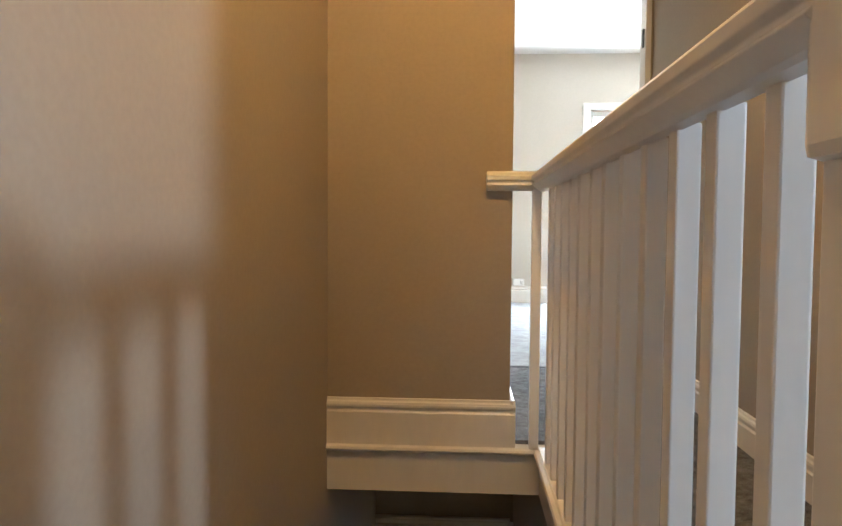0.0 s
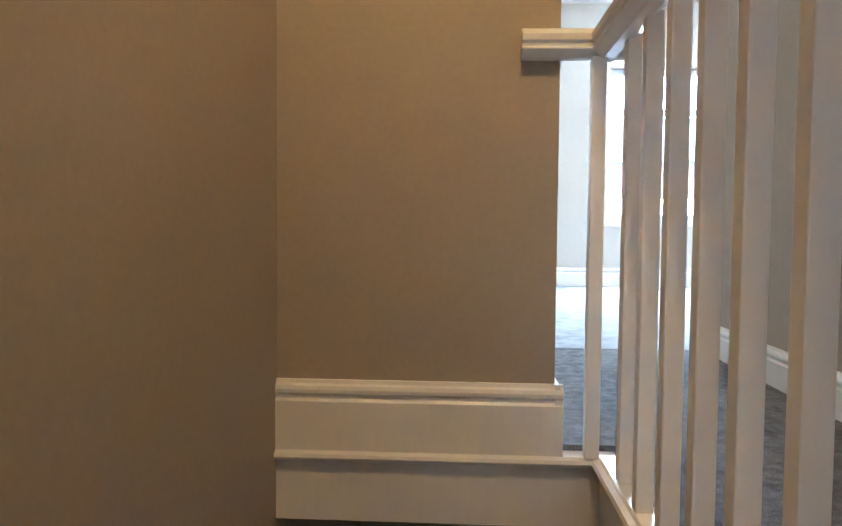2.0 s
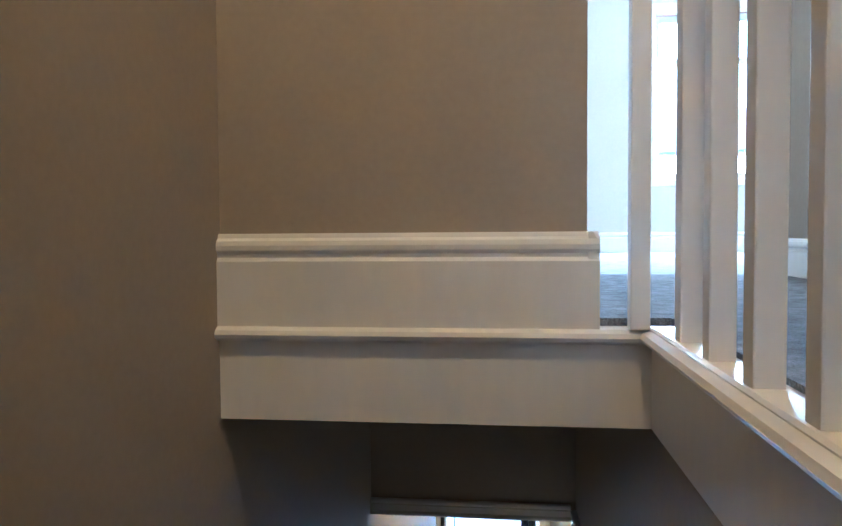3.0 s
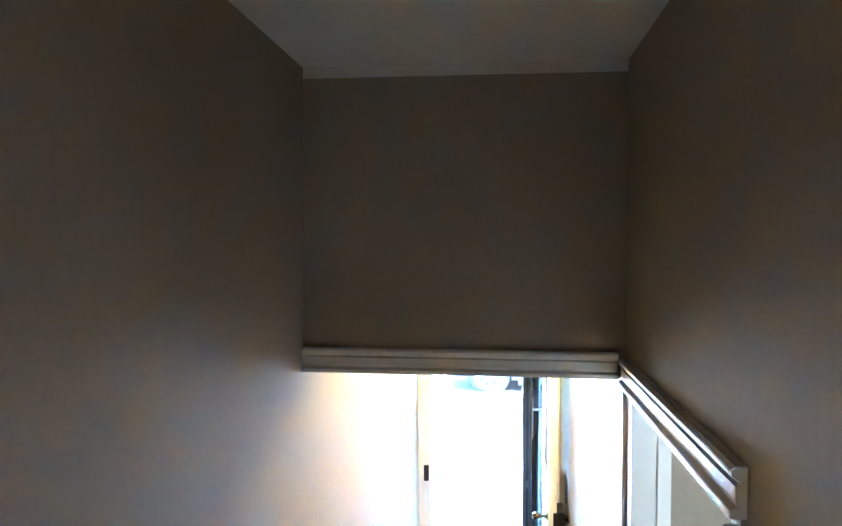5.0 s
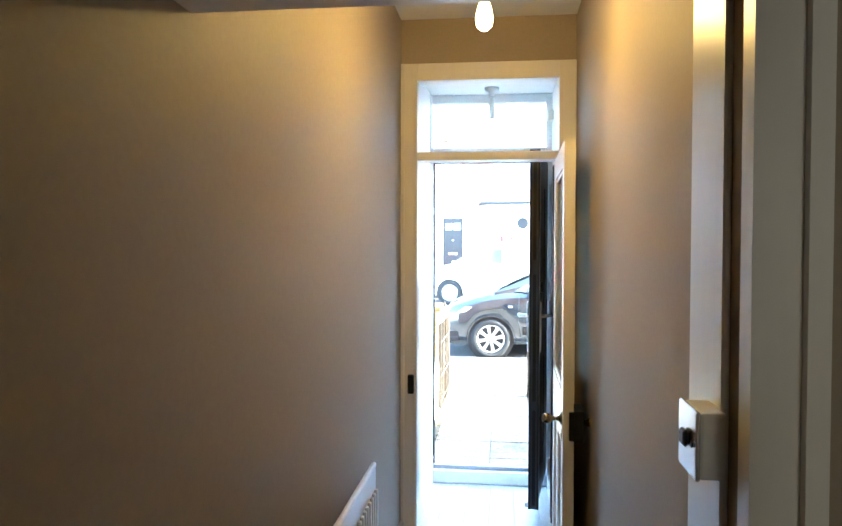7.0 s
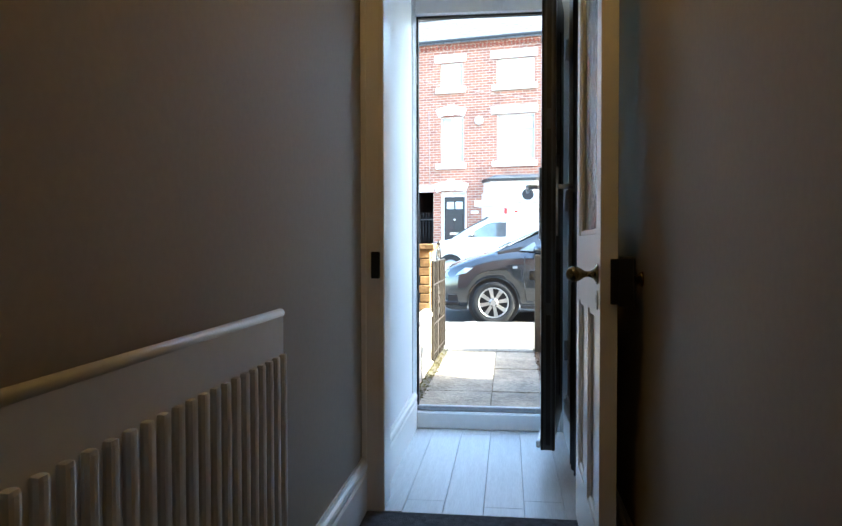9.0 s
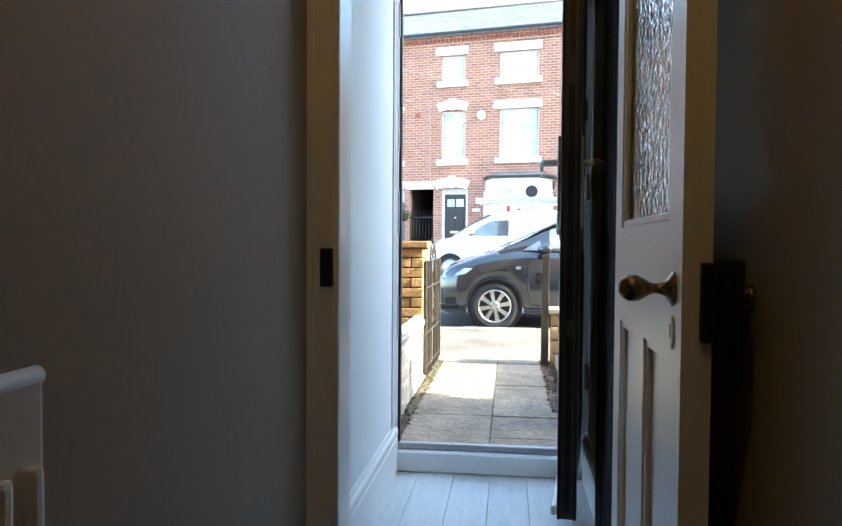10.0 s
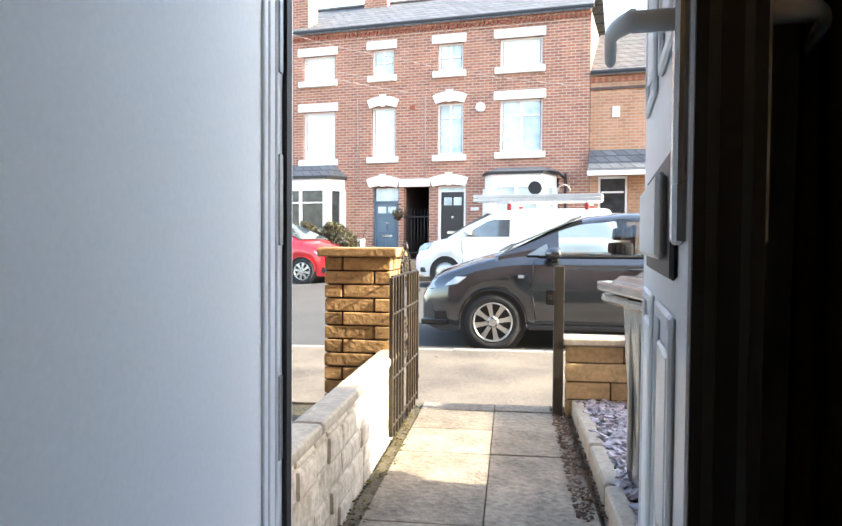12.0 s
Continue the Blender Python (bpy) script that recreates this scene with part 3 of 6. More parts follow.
# ---- inner door frame and door ----
fr = tagged(thing("door_4", "white timber inner door frame with an open fanlight above", "door frame", (0, 0, 0)), kind="structure")
part("frame_post", boxes((XL, -0.308, -0.012, 0.12, 0, 2.48), bevel=0.003), GLOSS, fr)
part("frame_post", boxes((0.388, HR, -0.012, 0.12, 0, 2.48), bevel=0.003), GLOSS, fr)
part("frame_head", boxes((-0.308, 0.388, -0.012, 0.12, 2.395, 2.48), bevel=0.003), GLOSS, fr)
part("transom", box(bmesh.new(), -0.308, 0.388, -0.008, 0.11, 2.0, 2.042, bevel=0.005, segs=2), GLOSS, fr)
part("post_moulding", boxes((XL, XL + 0.018, -0.02, -0.012, 0, 2.48), (-0.325, -0.308, -0.018, -0.012, 0, 2.395), bevel=0.002), GLOSS, fr)
part("strike_box", box(bmesh.new(), -0.352, -0.321, -0.034, -0.012, 0.835, 0.93, bevel=0.003), BLACK_METAL, fr, "black iron lock keep")

LW, LH, LT = 0.715, 1.985, 0.042
idr = thing("inner_door", "white painted half-glazed inner door standing open", "door", (0.368, 0.02, 0.008), -90 - 0.8)
# local x runs from the hinge to the free edge; local y is toward the hall wall
SX, SZ = 0.095, 0.10
rows = [(0, SX, 0, LT, 0, LH), (LW - SX, LW, 0, LT, 0, LH), (SX, LW - SX, 0, LT, 0, 0.20), (SX, LW - SX, 0, LT, LH - SZ, LH),
        (SX, LW - SX, 0, LT, 0.765, 0.975), (LW / 2 - 0.05, LW / 2 + 0.05, 0, LT, 0.20, 0.765)]


part("stiles_and_rails", (boxes(*rows)), GLOSS, idr)
for a, b in ((SX, LW / 2 - 0.05), (LW / 2 + 0.05, LW - SX)):
    bm = boxes((a, b, 0.014, LT - 0.014, 0.20, 0.765))
    part("lower_panel", (bm), GLOSS, idr)
    for y0, y1 in ((0.004, 0.015), (LT - 0.015, LT - 0.004)):
        bm = boxes((a, a + 0.016, y0, y1, 0.20, 0.765), (b - 0.016, b, y0, y1, 0.20, 0.765), (a + 0.016, b - 0.016, y0, y1, 0.20, 0.216), (a + 0.016, b - 0.016, y0, y1, 0.749, 0.765), bevel=0.003)
        part("panel_moulding", (bm), GLOSS, idr)
for y0, y1 in ((0.004, 0.016), (LT - 0.016, LT - 0.004)):
    bm = boxes((SX, SX + 0.016, y0, y1, 0.975, LH - SZ), (LW - SX - 0.016, LW - SX, y0, y1, 0.975, LH - SZ), (SX + 0.016, LW - SX - 0.016, y0, y1, 0.975, 0.991), (SX + 0.016, LW - SX - 0.016, y0, y1, LH - SZ - 0.016, LH - SZ), bevel=0.003)
    part("glazing_bead", (bm), GLOSS, idr)
part("glass_pane", (boxes((SX, LW - SX, 0.018, 0.024, 0.975, LH - SZ))), HAMMERED, idr, "hammered obscure glass").visible_shadow = False


def door_knob(parent, place, axis, s=1.0):
    k = part("door_knob", lathe(bmesh.new(), [(0.030 * s, 0), (0.030 * s, 0.004), (0.021 * s, 0.008), (0.014 * s, 0.013), (0.0105 * s, 0.020), (0.0095 * s, 0.028), (0.012 * s, 0.035), (0.018 * s, 0.042),
                                              (0.0235 * s, 0.050), (0.0255 * s, 0.058), (0.0245 * s, 0.066), (0.0205 * s, 0.073), (0.014 * s, 0.078), (0.007 * s, 0.0805), (0.001, 0.081)], place, axis, 28), BRASS, parent, "aged brass oval door knob")
    part("rose", lathe(bmesh.new(), [(0.033 * s, -0.001), (0.033 * s, 0.003), (0.024 * s, 0.006)], place, axis, 28), BRASS, k)
    return k


door_knob(idr, (LW - 0.055, 0.0, 0.872), (0, -1, 0), 0.80)
bm = lathe(bmesh.new(), [(0.016, -0.001), (0.016, 0.002), (0.012, 0.004)], (0, 0, 0), (0, -1, 0), 24)
for v_ in bm.verts:
    v_.co = Vector((v_.co.x + LW - 0.055, v_.co.y, v_.co.z * 1.6 + 0.806))
part("escutcheon", bm, GLOSS, idr, "painted oval keyhole cover")
part("keyhole", (box(bmesh.new(), LW - 0.058, LW - 0.052, -0.0045, -0.002, 0.798, 0.818)), BLACK_METAL, idr)
lock = part("rim_lock", (box(bmesh.new(), LW - 0.135, LW + 0.016, LT - 0.0, LT + 0.040, 0.795, 0.918, bevel=0.004)), BLACK_METAL, idr, "black iron rim lock case")
part("lock_flange", box(bmesh.new(), LW + 0.001, LW + 0.016, LT - 0.018, LT + 0.002, 0.80, 0.913, bevel=0.002), BLACK_METAL, lock)
part("lock_knob", lathe(bmesh.new(), [(0.012, 0), (0.009, 0.012), (0.018, 0.022), (0.020, 0.032), (0.010, 0.038)], (LW - 0.055, LT + 0.040, 0.86), (0, 1, 0), 20), BRASS, lock)

# ---- radiator, hall lamp, porch lamp ----
rd = thing("radiator", "white pressed steel panel radiator on the hall wall", "radiator", (XL + 0.03, -1.14, 0.16))
bm = box(bmesh.new(), 0.032, 0.048, -1.0, 0.0, 0.0, 0.665, bevel=0.006, segs=2)
part("panel", bm, RAD, rd)
rib = mesh_of("rib", box(bmesh.new(), 0.0, 0.014, -0.010, 0.010, 0.04, 0.585, bevel=0.0065, segs=2), RAD)
for i in range(24):
    ob = new("rib", rib)
    ob.parent = rd
    ob.location = (0.046, -0.025 - i * 0.0405, 0.0)
part("top_rail", tube(bmesh.new(), (0.040, -1.0, 0.662), (0.040, 0.0, 0.662), 0.0095, n=12), RAD, rd)
for yy in (-0.85, -0.2):
    part("bracket", boxes((-0.03, 0.033, yy, yy + 0.05, 0.1, 0.5)), STEEL, rd)
part("valve", tube(tube(bmesh.new(), (0.03, 0.025, 0.05), (0.03, 0.025, 0.13), 0.014), (0.03, 0.025, -0.16), (0.03, 0.025, 0.05), 0.008), PLASTIC, rd)


def pendant(name, label, top, drop, lit):
    lp = thing(name, label, "ceiling lamp", top)
    part("rose", lathe(bmesh.new(), [(0.042, 0.0), (0.042, -0.012), (0.030, -0.022), (0.008, -0.026)], (0, 0, 0), (0, 0, 1)), PLASTIC, lp)
    part("cord", tube(bmesh.new(), (0, 0, -0.02), (0, 0, -drop + 0.10), 0.003, n=8), PLASTIC, lp)
    part("holder", lathe(bmesh.new(), [(0.010, -drop + 0.11), (0.017, -drop + 0.10), (0.019, -drop + 0.055), (0.014, -drop + 0.05)], (0, 0, 0), (0, 0, 1), 16), PLASTIC, lp)
    glass = lathe(bmesh.new(), [(0.012, -drop + 0.05), (0.022, -drop + 0.02), (0.028, -drop - 0.01), (0.024, -drop - 0.035), (0.010, -drop - 0.047)], (0, 0, 0), (0, 0, 1), 20)
    ob = part("bulb", glass, FILAMENT if lit else PLASTIC, lp, "glowing bare bulb" if lit else "unlit bulb")
    if lit:
        ob.visible_shadow = False
    return lp


pendant("pendant_lamp", "bare lit bulb on a short ceiling cord", (HALL_BULB.x, HALL_BULB.y, 2.70), 2.70 - HALL_BULB.z, True)
pendant("landing_lamp", "bare lit bulb hanging above the landing", (LANDING_BULB.x, LANDING_BULB.y, TOP), TOP - LANDING_BULB.z, True)
pl = thing("porch_lamp", "small unlit porch lamp with a clear tube", "ceiling lamp", (0.045, 0.95, 2.56))
part("rose", lathe(bmesh.new(), [(0.045, 0), (0.045, -0.014), (0.020, -0.024), (0.016, -0.06)], (0, 0, 0), (0, 0, 1)), PLASTIC, pl)
part("tube", lathe(bmesh.new(), [(0.015, -0.06), (0.017, -0.08), (0.017, -0.18), (0.010, -0.19)], (0, 0, 0), (0, 0, 1), 16), UPVC, pl, "frosted glass tube")
sn = thing("alarm_sensor", "small white sensor box on the porch wall", "sensor", (0.425, 1.02, 2.36))
part("case", box(bmesh.new(), -0.03, 0.004, -0.03, 0.03, 0, 0.07, bevel=0.006), PLASTIC, sn)

# ---- front door ----
fd = tagged(thing("door_5", "white plastic front door frame with a fanlight over it", "door frame", (0, 1.14, 0)), kind="structure")
OL, ORR = -0.343, 0.392
part("frame_post", boxes((-0.357, OL, 0, 0.07, 0, 2.56), (OL - 0.03, OL - 0.0, 0.07, 0.10, 0, 2.56), bevel=0.003), UPVC, fd)
part("frame_post", boxes((ORR, 0.43, 0, 0.07, 0, 2.56), bevel=0.003), UPVC, fd)
part("frame_head", boxes((OL, ORR, 0, 0.07, 2.505, 2.56), bevel=0.003), UPVC, fd)
part("transom", boxes((OL, ORR, -0.004, 0.07, 2.127, 2.215), bevel=0.004), UPVC, fd)
part("sill", box(bmesh.new(), OL, ORR, -0.012, 0.09, 0, 0.085, bevel=0.006), UPVC, fd)
part("sill_lip", box(bmesh.new(), OL, ORR, 0.02, 0.05, 0.085, 0.112, bevel=0.004), STEEL, fd, "metal threshold strip")
part("weather_seal", boxes((OL, OL + 0.010, 0.03, 0.062, 0.112, 2.127), (OL + 0.01, ORR - 0.01, 0.03, 0.062, 2.117, 2.127), (ORR - 0.01, ORR, 0.03, 0.062, 0.112, 2.117)), RUBBER, fd, "black rubber weather seal")
part("wall_bead", boxes((-0.357, -0.347, -0.030, 0.0, 0.0, 2.56), (-0.357, -0.350, -0.052, -0.030, 0.0, 2.56), bevel=0.002), UPVC, fd)
for z0, z1 in ((0.55, 0.72), (0.98, 1.16), (1.32, 1.50), (1.78, 1.92)):
    part("keep_plate", boxes((OL - 0.001, OL + 0.004, 0.006, 0.026, z0, z1), bevel=0.001), STEEL, fd, "steel lock keep")
ob = part("fanlight_pane", boxes((OL, ORR, 0.03, 0.038, 2.215, 2.505)), GLASS, fd)
ob.visible_shadow = False

FW, FH, FT = 0.735, 1.985, 0.054
fdr = thing("front_door", "panelled front door standing open, white outside and dark inside", "door", (0.356, 1.135, 0.118), -90 - 7.4)
# local x from the hinge to the free edge; local -y faces the opening (outside face)
part("core", (boxes((0, FW, 0.008, FT - 0.006, 0.0, FH))), LEAF_GREY, fdr, "dark grey foil core")
part("outer_skin", (boxes((0, FW - 0.004, 0.0, 0.008, 0.0, FH), bevel=0.002)), UPVC, fdr, "white outside skin")
for a, b, z0, z1 in ((0.10, 0.325, 0.14, 0.80), (0.41, 0.635, 0.14, 0.80), (0.10, 0.325, 1.08, 1.80), (0.41, 0.635, 1.08, 1.80)):
    bm = boxes((a, a + 0.02, -0.007, 0.0, z0, z1), (b - 0.02, b, -0.007, 0.0, z0, z1), (a + 0.02, b - 0.02, -0.007, 0.0, z0, z0 + 0.02), (a + 0.02, b - 0.02, -0.007, 0.0, z1 - 0.02, z1),
               (a + 0.045, b - 0.045, -0.006, 0.0, z0 + 0.045, z1 - 0.045), bevel=0.004)
    part("raised_panel", (bm), UPVC, fdr, "white moulded panel")
    bm = boxes((a, b, FT - 0.006, FT, z0, z1), bevel=0.003)
    part("inner_panel", (bm), LEAF_GREY, fdr)
lp = part("letter_plate", (boxes((0.235, 0.645, -0.008, 0.0, 0.835, 0.965), bevel=0.004)), DARK_PLASTIC, fdr, "black letter plate surround")
# white plastic colour stands in for the bright reflection on the polished flap
part("flap", (box(bmesh.new(), 0.265, 0.605, -0.020, -0.008, 0.855, 0.945, bevel=0.005)), PLASTIC, lp, "letter flap, white in place of polished steel's bright reflection")
for z0, z1 in ((0.02, 0.55), (0.60, 1.30), (1.38, 1.96)):
    part("lock_strip", (boxes((FW, FW + 0.002, 0.022, 0.040, z0, z1))), BLACK_METAL, fdr, "dark steel lock strip")
part("edge_seal", (boxes((FW - 0.008, FW + 0.003, FT - 0.006, FT + 0.004, 0.0, FH), (FW - 0.002, FW + 0.006, 0.002, 0.012, 0, FH))), RUBBER, fdr)
part("edge_bead", (boxes((FW - 0.034, FW - 0.009, FT - 0.004, FT + 0.005, 0.0, FH), bevel=0.003)), UPVC, fdr, "white edge bead")
part("drip_bar", (box(bmesh.new(), 0.02, FW - 0.02, -0.02, 0.0, 0.0, 0.03, bevel=0.005)), UPVC, fdr)


def lever_handle(parent, face, sign):
    """Backplate and a curved lever that points at the hinge."""
    h = part("handle_plate", box(bmesh.new(), FW - 0.052, FW - 0.022, *sorted((face, face + sign * 0.012)), 0.87, 1.15, bevel=0.004), CHROME if sign < 0 else PLASTIC, parent)
    y = face + sign * 0.012
    part("lever_neck", tube(bmesh.new(), (FW - 0.037, y, 1.07), (FW - 0.037, y + sign * 0.036, 1.07), 0.010, n=14), PLASTIC, h)
    bm = bmesh.new()
    rings = []
    for i in range(15):
        t_ = i / 14
        cx = FW - 0.030 - 0.105 * t_
        cy = y + sign * (0.030 + 0.024 * math.sin(min(1, t_ * 1.8) * math.pi / 2))
        cz = 1.072 - 0.016 * max(0, t_ - 0.45) ** 2 / 0.3
        w_, d_ = 0.011 - 0.003 * t_, 0.006
        k_ = 0.35 if i in (0, 14) else 1.0
        rings.append([bm.verts.new((cx, cy + d_ * k_ * math.cos(a * math.pi / 5), cz + w_ * k_ * math.sin(a * math.pi / 5))) for a in range(10)])
    for ra, rb in zip(rings, rings[1:]):
        for a in range(10):
            bm.faces.new((ra[a], ra[(a + 1) % 10], rb[(a + 1) % 10], rb[a])).smooth = True
    bm.faces.new(rings[0])
    bm.faces.new(rings[-1][::-1])
    bmesh.ops.recalc_face_normals(bm, faces=bm.faces[:])
    part("lever", bm, PLASTIC, h, "curved white lever")


lever_handle(fdr, 0.0, -1)
lever_handle(fdr, FT, 1)
for z in (0.25, 1.0, 1.75):
    hg = part("hinge", tube(bmesh.new(), (0.004, FT + 0.012, z), (0.004, FT + 0.012, z + 0.10), 0.010, n=12), UPVC, fdr)
part("chain_box", (box(bmesh.new(), FW - 0.10, FW - 0.03, FT, FT + 0.02, 1.20, 1.26, bevel=0.004)), DARK_PLASTIC, fdr)

# black cloth added for the deep shade in the gap behind the open front door
GAP_CLOTH = mat("gap_shade_cloth", (0.042, 0.044, 0.052), 0.9, var=0.3, fine=120, broad=8, bump=0.4, depth=0.003, spec=0.2)
cu = thing("door_gap_cloth", "black cloth added to darken the gap beside the porch wall", "curtain", (0.408, 0.13, 0.0))
bm = bmesh.new()
rows_ = []
for zi in range(13):
    z = 0.02 + 2.0 * zi / 12
    rows_.append([bm.verts.new((0.009 * math.sin(i * 1.25) * (1.15 - 0.25 * zi / 12) + 0.004 * math.sin(z * 3 + i), i * 0.0145, z)) for i in range(30)])
for ra, rb in zip(rows_, rows_[1:]):
    for i in range(29):
        bm.faces.new((ra[i], ra[i + 1], rb[i + 1], rb[i])).smooth = True
bmesh.ops.recalc_face_normals(bm, faces=bm.faces[:])
bmesh.ops.solidify(bm, geom=bm.faces[:], thickness=0.003)
part("cloth", bm, GAP_CLOTH, cu)
part("curtain_rail", tube(bmesh.new(), (0, -0.01, 2.03), (0, 0.44, 2.03), 0.008, n=10), BLACK_METAL, cu)
for yy in (0.01, 0.41):
    part("rail_bracket", box(bmesh.new(), 0.0, 0.022, yy - 0.008, yy + 0.008, 2.02, 2.04, bevel=0.002), BLACK_METAL, cu)

# floor planks of hall and porch, laid along the walk
rng = random.Random(4)
PW = 0.145
floor_base = bpy.data.objects["floor_hall"]
plank_me = {}
for i in range(6):
    x0 = XL + i * PW
    x1 = min(x0 + PW, HR) - 0.0015
    y = -3.4 - rng.uniform(0, 0.9)
    while y < 1.14:
        y1 = min(y + 1.2, 1.14)
        a = max(y, -0.02)
        if y1 - a > 0.02 and x1 - x0 > 0.01:
            ob = part("plank", box(bmesh.new(), x0, x1, a + 0.001, y1, -0.012, 0.0, bevel=0.0012), PLANK, floor_base)
        y += 1.2

# added cover over the hall floor: dims the light bounced onto the walls
setting("hall_carpet", boxes((XL, HR, -3.37, -0.022, -0.012, 0.0)), HALL_DARK, "dark pile cover added on the unseen hall floor against bounced light", "carpet")

# ---- outside: ground ----


def ground_z(x, y):
    """Height of the road beyond the kerb: it rises gently to the far side and along the street."""
    t = min(max((y - 7.0) / 9.0, 0), 1)
    return -0.20 + 0.245 * t + 0.022 * x * t


bm = bmesh.new()
xs = [-60, -30, -16, -10, -7, -5, -3.5, -2, -1, 0, 1, 2, 3.5, 5, 7, 10, 16, 30, 60]
ys = [6.98, 7.6, 8.6, 10, 11.5, 13, 14.5, 16, 17.2]
grid = [[bm.verts.new((x, y, ground_z(max(-8, min(8, x)), y))) for x in xs] for y in ys]
for a, b in zip(grid, grid[1:]):
    for i in range(len(xs) - 1):
        bm.faces.new((a[i], a[i + 1], b[i + 1], b[i]))
setting("road", bm, ROAD, "grey asphalt street between parked cars", "road")
setting("ground", boxes((-300, 300, -300, 300, -0.60, -0.45)), EARTH, "bare ground under and beyond the street", "ground")
setting("pavement", boxes((-60, 60, 4.42, 6.85, -0.45, -0.10)), PAVE, "worn pale tarmac pavement", "pavement")
setting("garden_ground", boxes((-6, 6, 1.42, 4.42, -0.45, -0.115)), SOIL, "mossy soil of the front garden", "ground")
rng = random.Random(9)
kerb = tagged(thing("kerb", "row of concrete kerb stones at the road edge", "kerb", (0, 0, 0)), kind="structure")
kerb_me = mesh_of("kerb_stone", box(bmesh.new(), -0.455, 0.455, 6.85, 6.98, -0.40, -0.095, bevel=0.012, segs=2), KERB)
for i in range(-9, 12):
    ob = new("kerb_stone", kerb_me)
    ob.parent = kerb
    ob.location = (i * 0.915, rng.uniform(-0.004, 0.004), rng.uniform(-0.004, 0.004))
far = setting("far_pavement", boxes((-60, 60, 17.2, 19.6, -0.4, 0.12)), PAVE, "far pavement of the street", "pavement")
far.rotation_euler = (0, 0, 0)
setting("far_garden", boxes((-60, 60, 19.6, 40, -0.4, 0.42)), EARTH, "raised front plots of the far houses", "ground")

# added out of view: keeps the low sun off the path's right half
setting("path_shade_wall", boxes((3.0, 3.2, 1.42, 4.18, -0.3, 1.78)), BRICK_RED, "unseen red brick wall added to shade half of the path", "wall")

# path slabs
path = setting("garden_path", boxes((-0.50, 0.47, 1.42, 4.42, -0.45, -0.078)), JOINT, "joint bed of the flagged garden path", "path")
slab_x = [(-0.44, 0.022), (0.024, 0.462)]
y = 1.50
row = 0
while y < 4.40:
    y1 = min(y + (0.452 if row % 2 else 0.456), 4.42)
    for a, b in slab_x:
        ob = part("slab", box(bmesh.new(), a, b - 0.003, y, y1 - 0.004, -0.12, -0.068 + rng.uniform(-0.003, 0.003), bevel=0.0035, segs=2), FLAG, path)
        ob.rotation_euler = (0, 0, 0)
    y = y1 + 0.002
    row += 1
part("doorstep", box(bmesh.new(), -0.46, 0.47, 1.235, 1.50, -0.3, 0.03, bevel=0.01, segs=2), FLAG, path)


def scatter(name, label, category, material, count, area, size, z, seed, flat=0.5, hole=None, lift=0.0):
    """Many loose chips or leaves as one mesh."""
    r = random.Random(seed)
    bm = bmesh.new()
    for _ in range(count):
        x, yy = r.uniform(area[0], area[1]), r.uniform(area[2], area[3])
        s = r.uniform(*size)
        m = Matrix.Translation((x, yy, z + r.uniform(0, lift))) @ Euler((r.uniform(-0.5, 0.5), r.uniform(-0.5, 0.5), r.uniform(0, 6.3))).to_matrix().to_4x4()
        k = r.randint(4, 6)
        ang = sorted(r.uniform(0, 6.283) for _ in range(k))
        top = [bm.verts.new(m @ Vector((math.cos(a) * s * r.uniform(0.6, 1), math.sin(a) * s * r.uniform(0.4, 0.8), s * flat * r.uniform(0.2, 0.5)))) for a in ang]
        low = [bm.verts.new(m @ Vector((math.cos(a) * s, math.sin(a) * s * 0.75, -s * flat * 0.4))) for a in ang]
        try:
            bm.faces.new(top)
            for i in range(k):
                bm.faces.new((low[i], low[(i + 1) % k], top[(i + 1) % k], top[i]))
        except ValueError:
            pass
    ob = part(name, bm, material)
    return tagged(ob, label, category, "", "stuff")


setting("gravel_bed", boxes((0.60, 3.0, 1.5, 4.25, -0.2, 0.0)), SOIL, "soil bed under the slate chips", "ground")
scatter("slate_chips", "plum and grey slate chippings filling the garden bed", "gravel", SLATE_CHIP, 3600, (0.56, 1.75, 1.9, 4.22), (0.025, 0.062), 0.0, 21, 0.32, lift=0.03)
scatter("dry_leaves", "brown dry leaves caught beside the path edge", "leaves", DRY_LEAF, 900, (0.37, 0.492, 2.5, 4.38), (0.005, 0.016), -0.064, 5, 0.25, lift=0.015)
scatter("moss_tufts", "yellow green moss along the wall foot", "moss", MOSS, 700, (-0.51, -0.42, 1.6, 4.3), (0.003, 0.010), -0.085, 6, 0.8, lift=0.02)
scatter("grit", "small grit and twigs on pavement and gutter", "debris", DRY_LEAF, 70, (-1.6, 2.0, 4.6, 8.2), (0.006, 0.018), -0.098, 8, 0.3)

edge = thing("bed_edging", "row of worn stone edging beside the slate bed", "edging", (0, 0, 0))
for i in range(4):
    a = 2.10 + i * 0.56
    part("edging_stone", box(bmesh.new(), 0.49, 0.565, a, a + 0.545, -0.14, 0.035 + rng.uniform(-0.008, 0.008), bevel=0.022, segs=3), COPING, edge)

